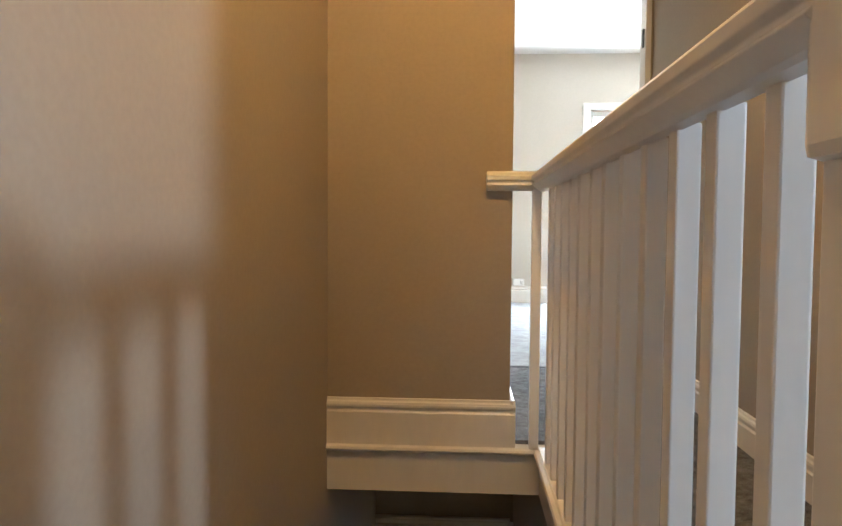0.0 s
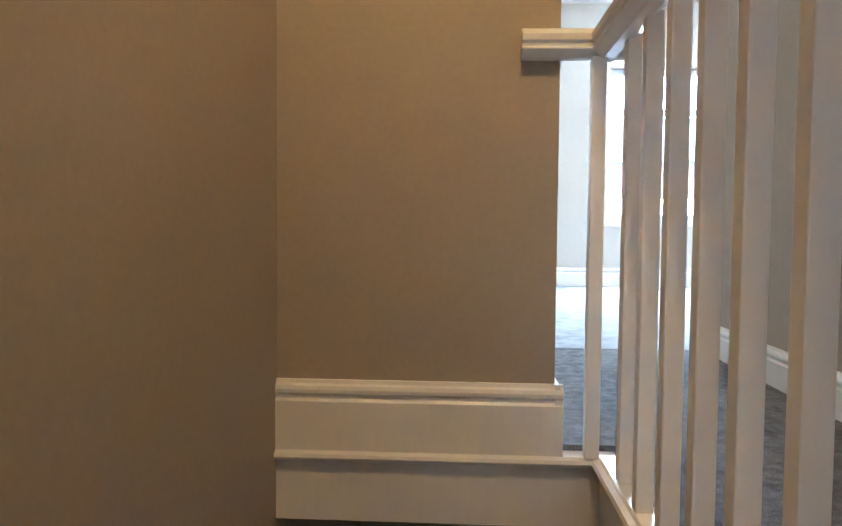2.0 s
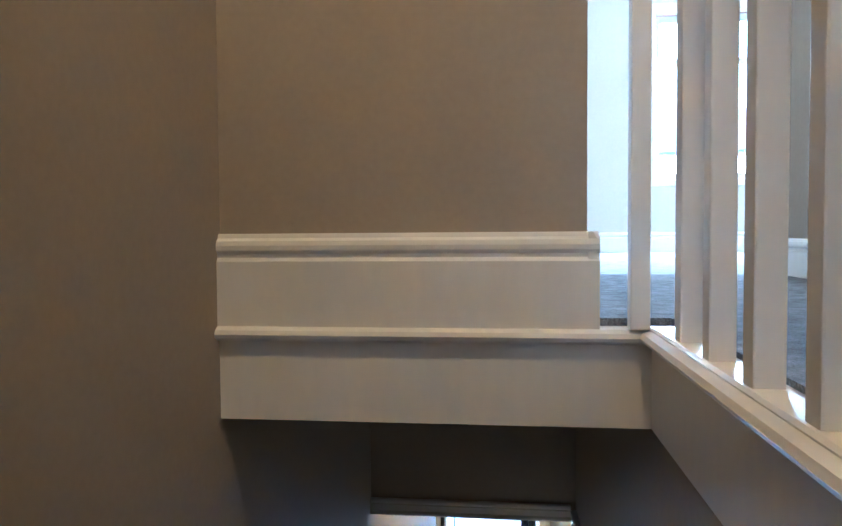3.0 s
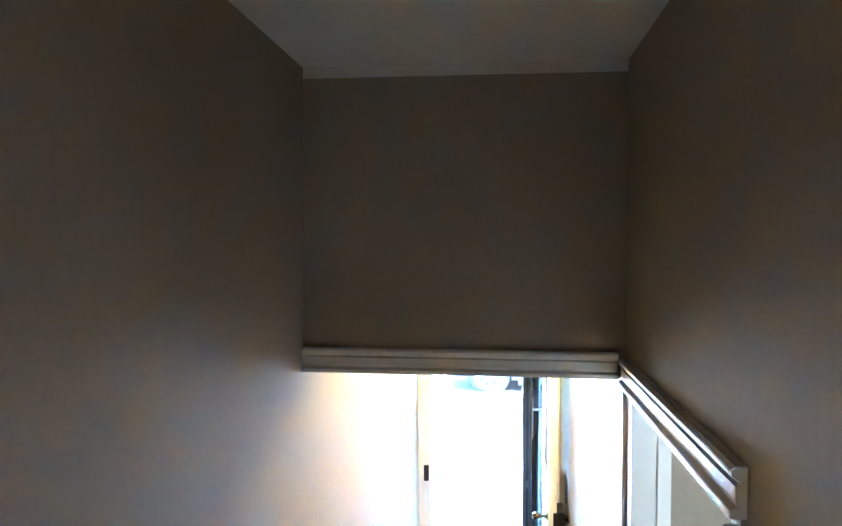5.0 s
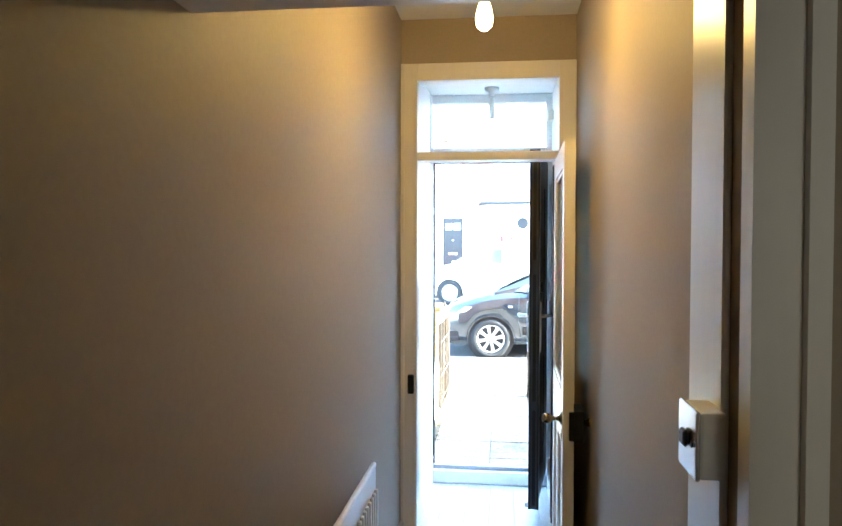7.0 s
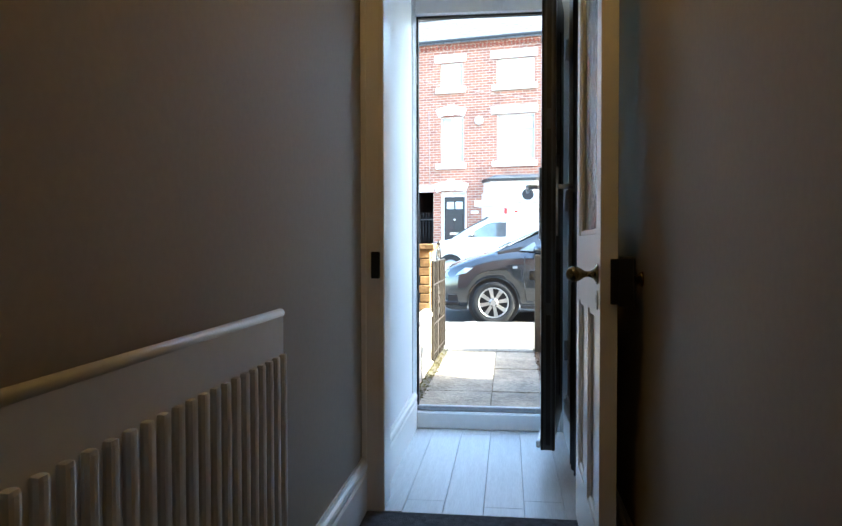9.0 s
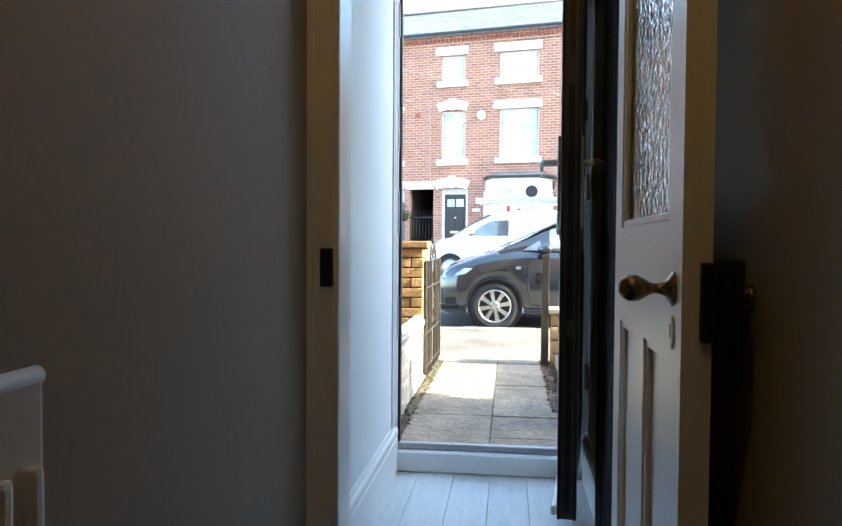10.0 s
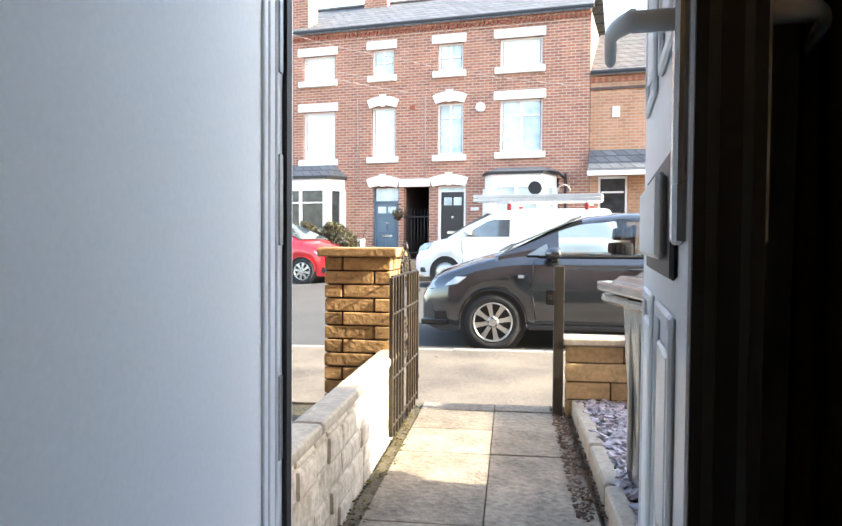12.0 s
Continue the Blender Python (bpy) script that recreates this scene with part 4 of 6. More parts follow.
# ---- low garden walls, pillar ----
lw = thing("garden_wall", "low whitewashed stone wall with concrete coping", "wall", (0, 0, 0))
part("core", boxes((-0.602, -0.522, 1.45, 3.75, -0.3, 0.33)), WHITEWASH, lw)
rng = random.Random(12)
z = -0.12
while z < 0.32:
    h = min(rng.uniform(0.09, 0.14), 0.335 - z)
    y = 1.45 - rng.uniform(0, 0.2)
    while y < 3.74:
        w = rng.uniform(0.14, 0.34)
        a, b = max(y, 1.45), min(y + w, 3.75)
        if b - a > 0.04:
            part("stone", box(bmesh.new(), -0.56, -0.515 + rng.uniform(-0.008, 0.010), a + 0.004, b - 0.004, z + 0.004, z + h - 0.004, bevel=0.018, segs=2, shrink=(1, rng.uniform(0.8, 1.1))), WHITEWASH, lw)
        y += w
    z += h
y = 1.46
for n in (0.62, 0.60, 0.58, 0.47):
    part("coping_slab", box(bmesh.new(), -0.612, -0.497, y, y + n - 0.006, 0.335, 0.385, bevel=0.022, segs=3), COPING, lw)
    y += n
pil = thing("gate_pillar", "buff stone gate pillar with a flat cap", "pillar", (-0.735, 3.87, -0.1))
part("core", boxes((-0.175, 0.175, -0.175, 0.175, 0, 1.0)), MORTAR, pil)
z, k = 0.0, 0
CH = 1.0 / 13
while k < 13:
    cuts = [-0.192, 0.095, 0.192] if k % 2 else [-0.192, -0.085, 0.192]
    for a, b in zip(cuts, cuts[1:]):
        j = rng.uniform(-0.007, 0.006)
        part("stone", box(bmesh.new(), a + 0.004, b - 0.004, -0.192 + j, -0.10, z + 0.0035, z + CH - 0.0035, bevel=0.008, segs=2), SAND, pil)
    for a, b in ((-0.10, 0.06), (0.06, 0.192)):
        j = rng.uniform(-0.006, 0.006)
        part("stone", box(bmesh.new(), 0.10, 0.192 + j, a + 0.004, b - 0.004, z + 0.0035, z + CH - 0.0035, bevel=0.008, segs=2), SAND, pil)
        part("stone", box(bmesh.new(), -0.192 + j, -0.10, a + 0.004, b - 0.004, z + 0.0035, z + CH - 0.0035, bevel=0.008, segs=2), SAND, pil)
    z += CH
    k += 1
part("cap", box(bmesh.new(), -0.225, 0.225, -0.225, 0.225, 1.0, 1.052, bevel=0.010, segs=2), SAND, pil, "weathered flat concrete cap")
rw = thing("front_wall", "low buff stone wall with pale coping beside the gate", "wall", (0, 0, 0))
part("core", boxes((0.47, 3.4, 4.20, 4.38, -0.3, 0.36)), MORTAR, rw)
for r_i, (z0, z1) in enumerate(((-0.13, 0.03), (0.03, 0.14), (0.14, 0.255), (0.255, 0.36))):
    x = 0.45
    while x < 3.4:
        w = rng.uniform(0.22, 0.42)
        part("stone", box(bmesh.new(), x + 0.004, min(x + w, 3.4) - 0.004, 4.185 + rng.uniform(-0.006, 0.006), 4.25, z0 + 0.003, z1 - 0.003, bevel=0.008, segs=2), SAND_PALE, rw)
        x += w
for i in range(4):
    part("coping_slab", box(bmesh.new(), 0.435 + i * 0.75, 1.18 + i * 0.75, 4.165, 4.41, 0.36, 0.405, bevel=0.010, segs=2), COPING, rw)
post = thing("gate_post", "dark weathered gate post with an iron latch", "post", (0.408, 4.20, -0.12))
part("shaft", box(bmesh.new(), -0.030, 0.030, -0.03, 0.03, 0, 0.965, bevel=0.005, segs=2), POST_WOOD, post)
part("latch_plate", box(bmesh.new(), -0.082, -0.030, -0.034, -0.028, 0.73, 0.82, bevel=0.003), BLACK_METAL, post, "black iron latch plate")
part("latch_tongue", box(bmesh.new(), -0.068, -0.044, -0.044, -0.034, 0.76, 0.79, bevel=0.002), IRON, post)

# ---- iron gate, open against the wall end ----
gt = thing("garden_gate", "black wrought iron garden gate standing open", "gate", (-0.483, 4.34, -0.06), -90 - 0.9)
GW, GB, GH = 0.93, 0.03, 0.88
bars = [(0.0, 0.022), (GW - 0.022, GW)]
for a, b in bars:
    part("stile", box(bmesh.new(), a, b, -0.011, 0.011, GB, GH - 0.02, bevel=0.003), IRON, gt)
for z in (0.07, 0.32, 0.66, GH - 0.022):
    part("cross_bar", box(bmesh.new(), 0.022, GW - 0.022, -0.007, 0.007, z, z + 0.012, bevel=0.003), IRON, gt)
bar_me = mesh_of("bar", box(bmesh.new(), -0.009, 0.009, -0.008, 0.008, GB - 0.02, GH - 0.02, bevel=0.002), IRON)
for i in range(9):
    if i in (4,):
        continue
    ob = new("bar", bar_me)
    ob.parent = gt
    ob.location = (0.105 + i * 0.09, 0, 0)


def scroll(cx, cz, r, turns, flip, start=0.0):
    pts = []
    for i in range(26):
        t = i / 25
        a = start + flip * turns * 2 * math.pi * t
        rr = r * (1 - 0.82 * t)
        pts.append((cx + math.cos(a) * rr, 0, cz + math.sin(a) * rr))
    return pipe(bmesh.new(), pts, 0.005, 6)


for cz in (0.40, 0.50, 0.58):
    for s in (-1, 1):
        part("scroll", scroll(GW / 2 + s * 0.034, cz, 0.034, 1.4, s, math.pi / 2), IRON, gt)
for s in (-1, 1):
    part("top_scroll", scroll(GW / 2 + s * 0.05, GH + 0.045, 0.045, 1.3, -s, -math.pi / 2), IRON, gt)
part("top_arch", pipe(bmesh.new(), [(GW / 2 + 0.16 * math.cos(a), 0, GH - 0.01 + 0.125 * math.sin(a)) for a in [i * math.pi / 14 for i in range(15)]], 0.007, 6), IRON, gt)
part("finial", lathe(bmesh.new(), [(0.006, 0), (0.018, 0.018), (0.012, 0.035), (0.002, 0.06)], (GW / 2, 0, GH + 0.11), (0, 0, 1), 10), IRON, gt)
for z in (0.16, 0.72):
    part("hinge_lug", box(bmesh.new(), -0.05, 0.0, -0.012, 0.012, z, z + 0.03, bevel=0.003), IRON, gt)

# ---- wheeled bin ----
wb = thing("wheeled_bin", "grey plastic wheeled bin with a hinged lid", "bin", (0.806, 2.50, -0.004), 8)
bm = box(bmesh.new(), -0.175, 0.175, -0.215, 0.215, 0.02, 0.80, bevel=0.03, segs=3)
for v in bm.verts:
    k = 1 + 0.24 * (v.co.z / 0.8)
    v.co.x *= k
    v.co.y *= k
part("body", bm, BIN_GREY, wb)
for i in range(4):
    part("side_rib", box(bmesh.new(), -0.212, -0.192, -0.20 + i * 0.115, -0.17 + i * 0.115, 0.10, 0.78, bevel=0.008), BIN_GREY, wb)
part("rim", box(bmesh.new(), -0.30, 0.30, -0.345, 0.32, 0.80, 0.838, bevel=0.010, segs=2), BIN_GREY, wb)
part("rim_skirt", box(bmesh.new(), -0.29, 0.29, -0.31, 0.29, 0.755, 0.79, bevel=0.010), BIN_GREY, wb)
bm = box(bmesh.new(), -0.255, 0.255, -0.29, 0.27, 0.836, 0.862, bevel=0.010, segs=3, shrink=(0.9, 0.9))
part("lid", bm, BIN_GREY, wb, "pale scuffed lid")
for hx in (-0.17, 0.17):
    part("lid_handle", pipe(bmesh.new(), [(hx - 0.075, -0.24, 0.845), (hx - 0.07, -0.27, 0.915), (hx - 0.045, -0.28, 0.945), (hx + 0.045, -0.28, 0.945), (hx + 0.07, -0.27, 0.915), (hx + 0.075, -0.24, 0.845)], 0.019, 12), BIN_GREY, wb, "moulded loop handle")
part("lid_dome", box(bmesh.new(), -0.19, 0.19, -0.17, 0.20, 0.858, 0.895, bevel=0.016, segs=3, shrink=(0.8, 0.75)), BIN_GREY, wb)
for s in (-1, 1):
    part("wheel", lathe(bmesh.new(), [(0.09, -0.025), (0.1, -0.015), (0.1, 0.015), (0.09, 0.025)], (s * 0.15, 0.2, 0.105), (1, 0, 0), 24), TYRE, wb)

# ---- vehicles ----


def interp(x, table):
    for (a, p), (b, q) in zip(table, table[1:]):
        if x <= b:
            t = 0 if b == a else (x - a) / (b - a)
            t = max(0, min(1, t))
            return p + (q - p) * t
    return table[-1][1]


def smooth_interp(x, table):
    return sum(interp(x + d, table) for d in (-0.06, -0.03, 0, 0.03, 0.06)) / 5


def vehicle(name, label, category, place, rz, paint, v, spokes=7):
    """A road vehicle whose nose points to local -x; local -y is its near side. v holds its profile."""
    car = thing(name, label, category, place, rz)
    L0, L1, hw, R = v["x0"], v["x1"], v["half"], v["wheel"]
    AR = R + 0.045
    xs, x = [], L0
    while x < L1 - 1e-6:
        xs.append(x)
        x += 0.035
    xs.append(L1)
    bm = bmesh.new()
    rings = []
    for x in xs:
        top = smooth_interp(x, v["top"])
        w = hw * smooth_interp(x, v["plan"])
        sill = interp(x, v["sill"])
        zb = sill
        for xw in v["axles"]:
            if abs(x - xw) < AR:
                zb = max(zb, R + math.sqrt(AR * AR - (x - xw) ** 2))
        mid = (top + sill) * 0.5
        zb = min(zb, top - 0.10)
        side = [(w * 0.965, zb), (w * 0.985, zb + (mid - zb) * 0.35 if zb < mid else zb + 0.004), (w, max(mid, zb + 0.008)), (w * 0.985, max(mid + (top - mid) * 0.45, zb + 0.02)),
                (w * 0.955, top - 0.055), (w * 0.90, top - 0.018), (w * 0.72, top), (w * 0.35, top + v["crown"] * 0.7), (0, top + v["crown"])]
        ring = [(x, -y, z) for y, z in side] + [(x, y, z) for y, z in side[-2::-1]]
        rings.append([bm.verts.new(p) for p in ring])
    for a, b in zip(rings, rings[1:]):
        for i in range(len(a) - 1):
            f = bm.faces.new((a[i], b[i], b[i + 1], a[i + 1]))
            f.smooth = True
    bm.faces.new(rings[0])
    bm.faces.new(rings[-1][::-1])
    bmesh.ops.recalc_face_normals(bm, faces=bm.faces[:])
    body = part("body", bm, paint, car)
    part("underside", boxes((L0 + 0.15, L1 - 0.12, -hw * 0.90, hw * 0.90, v["sill"][0][1] + 0.02, 0.42)), DARK_PLASTIC, car)
    for xw in v["axles"]:
        part("arch_liner", tube(bmesh.new(), (xw, -hw * 0.93, R), (xw, hw * 0.93, R), AR + 0.006, n=32), DARK_PLASTIC, car)
        for s in (-1, 1):
            bm = bmesh.new()
            ring_in, ring_out = [], []
            for i in range(25):
                a = math.pi * i / 24
                for r_, store in ((AR - 0.004, ring_in), (AR + 0.012, ring_out)):
                    store.append(Vector((xw + math.cos(a) * r_, s * hw * 0.996, R + math.sin(a) * r_)))
            for i in range(24):
                bm.faces.new([bm.verts.new(p) for p in (ring_in[i], ring_in[i + 1], ring_out[i + 1], ring_out[i])])
            bmesh.ops.remove_doubles(bm, verts=bm.verts[:], dist=0.0005)
            bmesh.ops.solidify(bm, geom=bm.faces[:], thickness=0.02 * s)
            bmesh.ops.recalc_face_normals(bm, faces=bm.faces[:])
            part("arch_lip", bm, paint, car)
    # cabin shell
    zb, zr = v["belt"], v["roof"]
    wb_, wr = hw * 0.93, hw * v["tumble"]
    bm = bmesh.new()
    rings = []
    c0, c1 = v["cabin"][0][0], v["cabin"][-1][0]
    quads = []
    xs = [c0 + (c1 - c0) * i / 44 for i in range(45)]
    for x in xs:
        z = max(smooth_interp(x, v["cabin"]), zb - 0.03)
        k = (z - zb) / (zr - zb)
        w = wb_ + (wr - wb_) * k
        ring = [(wb_, zb - 0.05), (wb_ + (wr - wb_) * k * 0.5, zb + (z - zb) * 0.5), (w * 1.0, z - 0.05 * k), (w * 0.93, z - 0.012 * k), (w * 0.6, z + 0.018 * k), (0, z + 0.03 * k)]
        pts = [(x, -y, zz) for y, zz in ring] + [(x, y, zz) for y, zz in ring[-2::-1]]
        rings.append([bm.verts.new(p) for p in pts])
    for a, b in zip(rings, rings[1:]):
        for i in range(len(a) - 1):
            if v.get("open") and i in (0, 1, len(a) - 3, len(a) - 2) and v["open"][0] < a[0].co.x < v["open"][1]:
                quads.append(("near" if i < 2 else "far", [p.co.copy() for p in (a[i], b[i], b[i + 1], a[i + 1])]))
                continue
            f = bm.faces.new((a[i], b[i], b[i + 1], a[i + 1]))
            f.smooth = True
    bm.faces.new(rings[0])
    bm.faces.new(rings[-1][::-1])
    bmesh.ops.recalc_face_normals(bm, faces=bm.faces[:])
    part("cabin", bm, paint, car)
    for side in ("near", "far"):
        for xa, xb in ((0, 1.72), (1.72, 9)):
            bm = bmesh.new()
            for q in quads:
                if q[0] == side and xa <= (q[1][0].x + q[1][1].x) / 2 < xb:
                    bm.faces.new([bm.verts.new(p) for p in q[1]])
            if bm.faces:
                bmesh.ops.remove_doubles(bm, verts=bm.verts[:], dist=0.0005)
                bmesh.ops.recalc_face_normals(bm, faces=bm.faces[:])
                bmesh.ops.solidify(bm, geom=bm.faces[:], thickness=0.004)
                part("side_window", bm, TINTED, car, "clear side glass").visible_shadow = False
            else:
                bm.free()

    def on_side(x, z, s, out):
        k = (z - zb) / (zr - zb)
        return (x, s * (wb_ + (wr - wb_) * k + out), z)

    for s in (-1, 1):
        for poly in v["windows"]:
            bm = bmesh.new()
            a = [bm.verts.new(on_side(px, pz, s, 0.008)) for px, pz in poly]
            b = [bm.verts.new(on_side(px, pz, s, -0.02)) for px, pz in poly]
            bm.faces.new(a if s < 0 else a[::-1])
            for i in range(len(a)):
                bm.faces.new((a[i], b[i], b[(i + 1) % len(a)], a[(i + 1) % len(a)]))
            bmesh.ops.recalc_face_normals(bm, faces=bm.faces[:])
            part("side_window", bm, CAR_GLASS, car, "tinted side glass")
        for pts in v.get("seams", ()):
            bm = bmesh.new()
            for (xa, za), (xb, zb2) in zip(pts, pts[1:]):
                if max(za, zb2) <= zb:
                    tube(bm, (xa, s * hw * 0.992, za), (xb, s * hw * 0.992, zb2), 0.006, n=6)
            part("door_seam", bm, DARK_PLASTIC, car)
        mx, mz = v["mirror"]
        bm = bmesh.new()
        bmesh.ops.create_uvsphere(bm, u_segments=20, v_segments=12, radius=1.0)
        for p_ in bm.verts:
            p_.co = Vector((mx + min(p_.co.x * 0.11, 0.055), s * (hw * 0.93 + 0.11) + p_.co.y * 0.115, mz + 0.01 + p_.co.z * (0.075 if p_.co.z > 0 else 0.062)))
        for f_ in bm.faces:
            f_.smooth = True
        mir = part("mirror", bm, v.get("mirror_paint", paint), car)
        part("mirror_arm", box(bmesh.new(), mx - 0.03, mx + 0.04, *sorted((s * hw * 0.88, s * (hw * 0.93 + 0.05))), mz - 0.075, mz - 0.035, bevel=0.01), DARK_PLASTIC, mir)
        for hx in v.get("handles", ()):
            part("door_handle", box(bmesh.new(), hx, hx + 0.17, *sorted((s * hw * 0.975, s * hw * 1.012)), zb - 0.13, zb - 0.10, bevel=0.01), paint, car)
        bm = bmesh.new()
        lp_ = [bm.verts.new((px, s * hw * smooth_interp(px, v["plan"]) * (1.0 if i < 2 else 0.93) + s * 0.012, pz)) for i, (px, pz) in enumerate(v["lamp"])]
        lq_ = [bm.verts.new(p.co + Vector((0.05, -s * 0.10, 0))) for p in lp_]
        bm.faces.new(lp_)
        for i in range(len(lp_)):
            bm.faces.new((lp_[i], lq_[i], lq_[(i + 1) % len(lp_)], lp_[(i + 1) % len(lp_)]))
        bmesh.ops.recalc_face_normals(bm, faces=bm.faces[:])
        part("headlight", bm, LAMP_GLASS, car, "clear headlight lens")
    # windscreen, proud of the shell
    bm = bmesh.new()
    (xa, za), (xb, zb_) = v["screen"]
    quad = []
    for x, z in ((xa, za), (xb, zb_)):
        k = (z - zb) / (zr - zb)
        w = (wb_ + (wr - wb_) * k) * 0.97
        quad.append([(x - 0.012, y, z + 0.035 + 0.012 * (1 - abs(y) / w)) for y in (-w, -w * 0.5, 0, w * 0.5, w)])
    for i in range(4):
        f = bm.faces.new([bm.verts.new(p) for p in (quad[0][i], quad[0][i + 1], quad[1][i + 1], quad[1][i])])
    bmesh.ops.remove_doubles(bm, verts=bm.verts[:], dist=0.001)
    bmesh.ops.solidify(bm, geom=bm.faces[:], thickness=0.02)
    part("windscreen", bm, CAR_GLASS, car, "raked windscreen")
    part("grille", box(bmesh.new(), L0 - 0.012, L0 + 0.08, -hw * 0.5, hw * 0.5, v["sill"][0][1] + 0.05, v["sill"][0][1] + 0.20, bevel=0.01), DARK_PLASTIC, car)
    # wheels
    for xw in v["axles"]:
        for s in (-1, 1):
            yo = s * (hw - 0.02)
            wh = part("wheel", lathe(bmesh.new(), [(R * 0.66, -0.02), (R * 0.70, 0.0), (R * 0.90, 0.012), (R * 0.985, -0.012), (R, -0.04), (R, -0.17), (R * 0.97, -0.2)], (xw, yo, R), (0, s, 0), 48, False), TYRE, car, "black tyre")
            rim = part("rim", lathe(bmesh.new(), [(R * 0.70, -0.004), (R * 0.685, 0.006), (R * 0.65, 0.002), (R * 0.63, -0.05), (R * 0.55, -0.07)], (xw, yo, R), (0, s, 0), 48, False), ALLOY if spokes else STEEL, wh, "silver rim")
            part("brake", lathe(bmesh.new(), [(R * 0.62, -0.075), (R * 0.62, -0.06), (R * 0.1, -0.06)], (xw, yo, R), (0, s, 0), 32), DARK_PLASTIC, wh)
            if spokes:
                bm = bmesh.new()
                for k in range(spokes):
                    a = k * 2 * math.pi / spokes + 0.2
                    ca, sa = math.cos(a), math.sin(a)
                    n_ = Vector((-sa, 0, ca))
                    c_ = Vector((ca, 0, sa))
                    o_ = Vector((xw, yo, R))
                    pts = []
                    for rr, ww, dy in ((0.16, 0.055, 0.004), (0.45, 0.060, 0.002), (0.665, 0.085, -0.004)):
                        for q in (-1, 1):
                            pts.append((o_ + c_ * R * rr + n_ * R * ww * q * 1.25 + Vector((0, s * dy, 0)), o_ + c_ * R * rr + n_ * R * ww * q * 1.25 - Vector((0, s * 0.03, 0))))
                    vs = [(bm.verts.new(p), bm.verts.new(q)) for p, q in pts]
                    for i in (0, 2):
                        bm.faces.new((vs[i][0], vs[i + 1][0], vs[i + 3][0], vs[i + 2][0]))
                        bm.faces.new((vs[i][0], vs[i + 2][0], vs[i + 2][1], vs[i][1]))
                        bm.faces.new((vs[i + 1][0], vs[i + 1][1], vs[i + 3][1], vs[i + 3][0]))
                lathe(bm, [(R * 0.20, -0.02), (R * 0.20, 0.006), (R * 0.12, 0.012), (R * 0.10, 0.008)], (xw, yo, R), (0, s, 0), 24)
                part("spokes", bm, ALLOY, rim)
                for k in range(5):
                    a = k * 2 * math.pi / 5 + 0.5
                    px, pz = xw + math.cos(a) * R * 0.155, R + math.sin(a) * R * 0.155
                    part("wheel_nut", tube(bmesh.new(), (px, yo + s * 0.004, pz), (px, yo + s * 0.011, pz), 0.012, n=8), DARK_PLASTIC, rim)
            else:
                lathe_bm = lathe(bmesh.new(), [(R * 0.64, -0.01), (R * 0.60, 0.008), (R * 0.2, 0.018), (R * 0.15, 0.012)], (xw, yo, R), (0, s, 0), 32)
                part("hubcap", lathe_bm, ALLOY, wh)
    return car


HATCH = dict(x0=-0.80, x1=3.18, half=0.87, wheel=0.312, axles=(0.0, 2.51), crown=0.035, belt=1.015, roof=1.50, tumble=0.70,
             top=[(-0.80, 0.57), (-0.74, 0.74), (-0.60, 0.835), (-0.2, 0.975), (0.05, 1.035), (0.30, 1.06), (2.6, 1.065), (2.95, 1.0), (3.1, 0.9), (3.18, 0.75)],
             plan=[(-0.80, 0.66), (-0.70, 0.82), (-0.5, 0.92), (-0.2, 0.98), (0.2, 1.0), (2.4, 1.0), (2.9, 0.94), (3.18, 0.80)],
             sill=[(-0.80, 0.27), (-0.6, 0.20), (-0.3, 0.20), (0.4, 0.245), (2.2, 0.25), (2.9, 0.25), (3.18, 0.32)],
             cabin=[(0.02, 1.03), (0.35, 1.18), (0.75, 1.37), (1.05, 1.47), (1.5, 1.515), (2.1, 1.505), (2.6, 1.43), (2.85, 1.32), (3.05, 1.02)],
             open=(0.66, 2.5), windows=[[(0.36, 1.05), (0.58, 1.18), (0.61, 1.05)]],
             seams=[[(0.44, 0.98), (0.42, 0.7), (0.46, 0.35)], [(1.74, 1.0), (1.76, 0.35)], [(0.46, 0.33), (2.2, 0.33)]],
             mirror=(0.66, 1.06), handles=(1.45,), lamp=[(-0.73, 0.66), (-0.40, 0.73), (-0.22, 0.86), (-0.42, 0.835), (-0.68, 0.76)],
             screen=((0.08, 1.045), (0.98, 1.44)))
vehicle("grey_hatchback", "graphite grey hatchback car parked at the kerb", "car", (-0.075, 8.46, -0.205), 0.0, CAR_GREY, HATCH, 8)
badge = bpy.data.objects["grey_hatchback"]
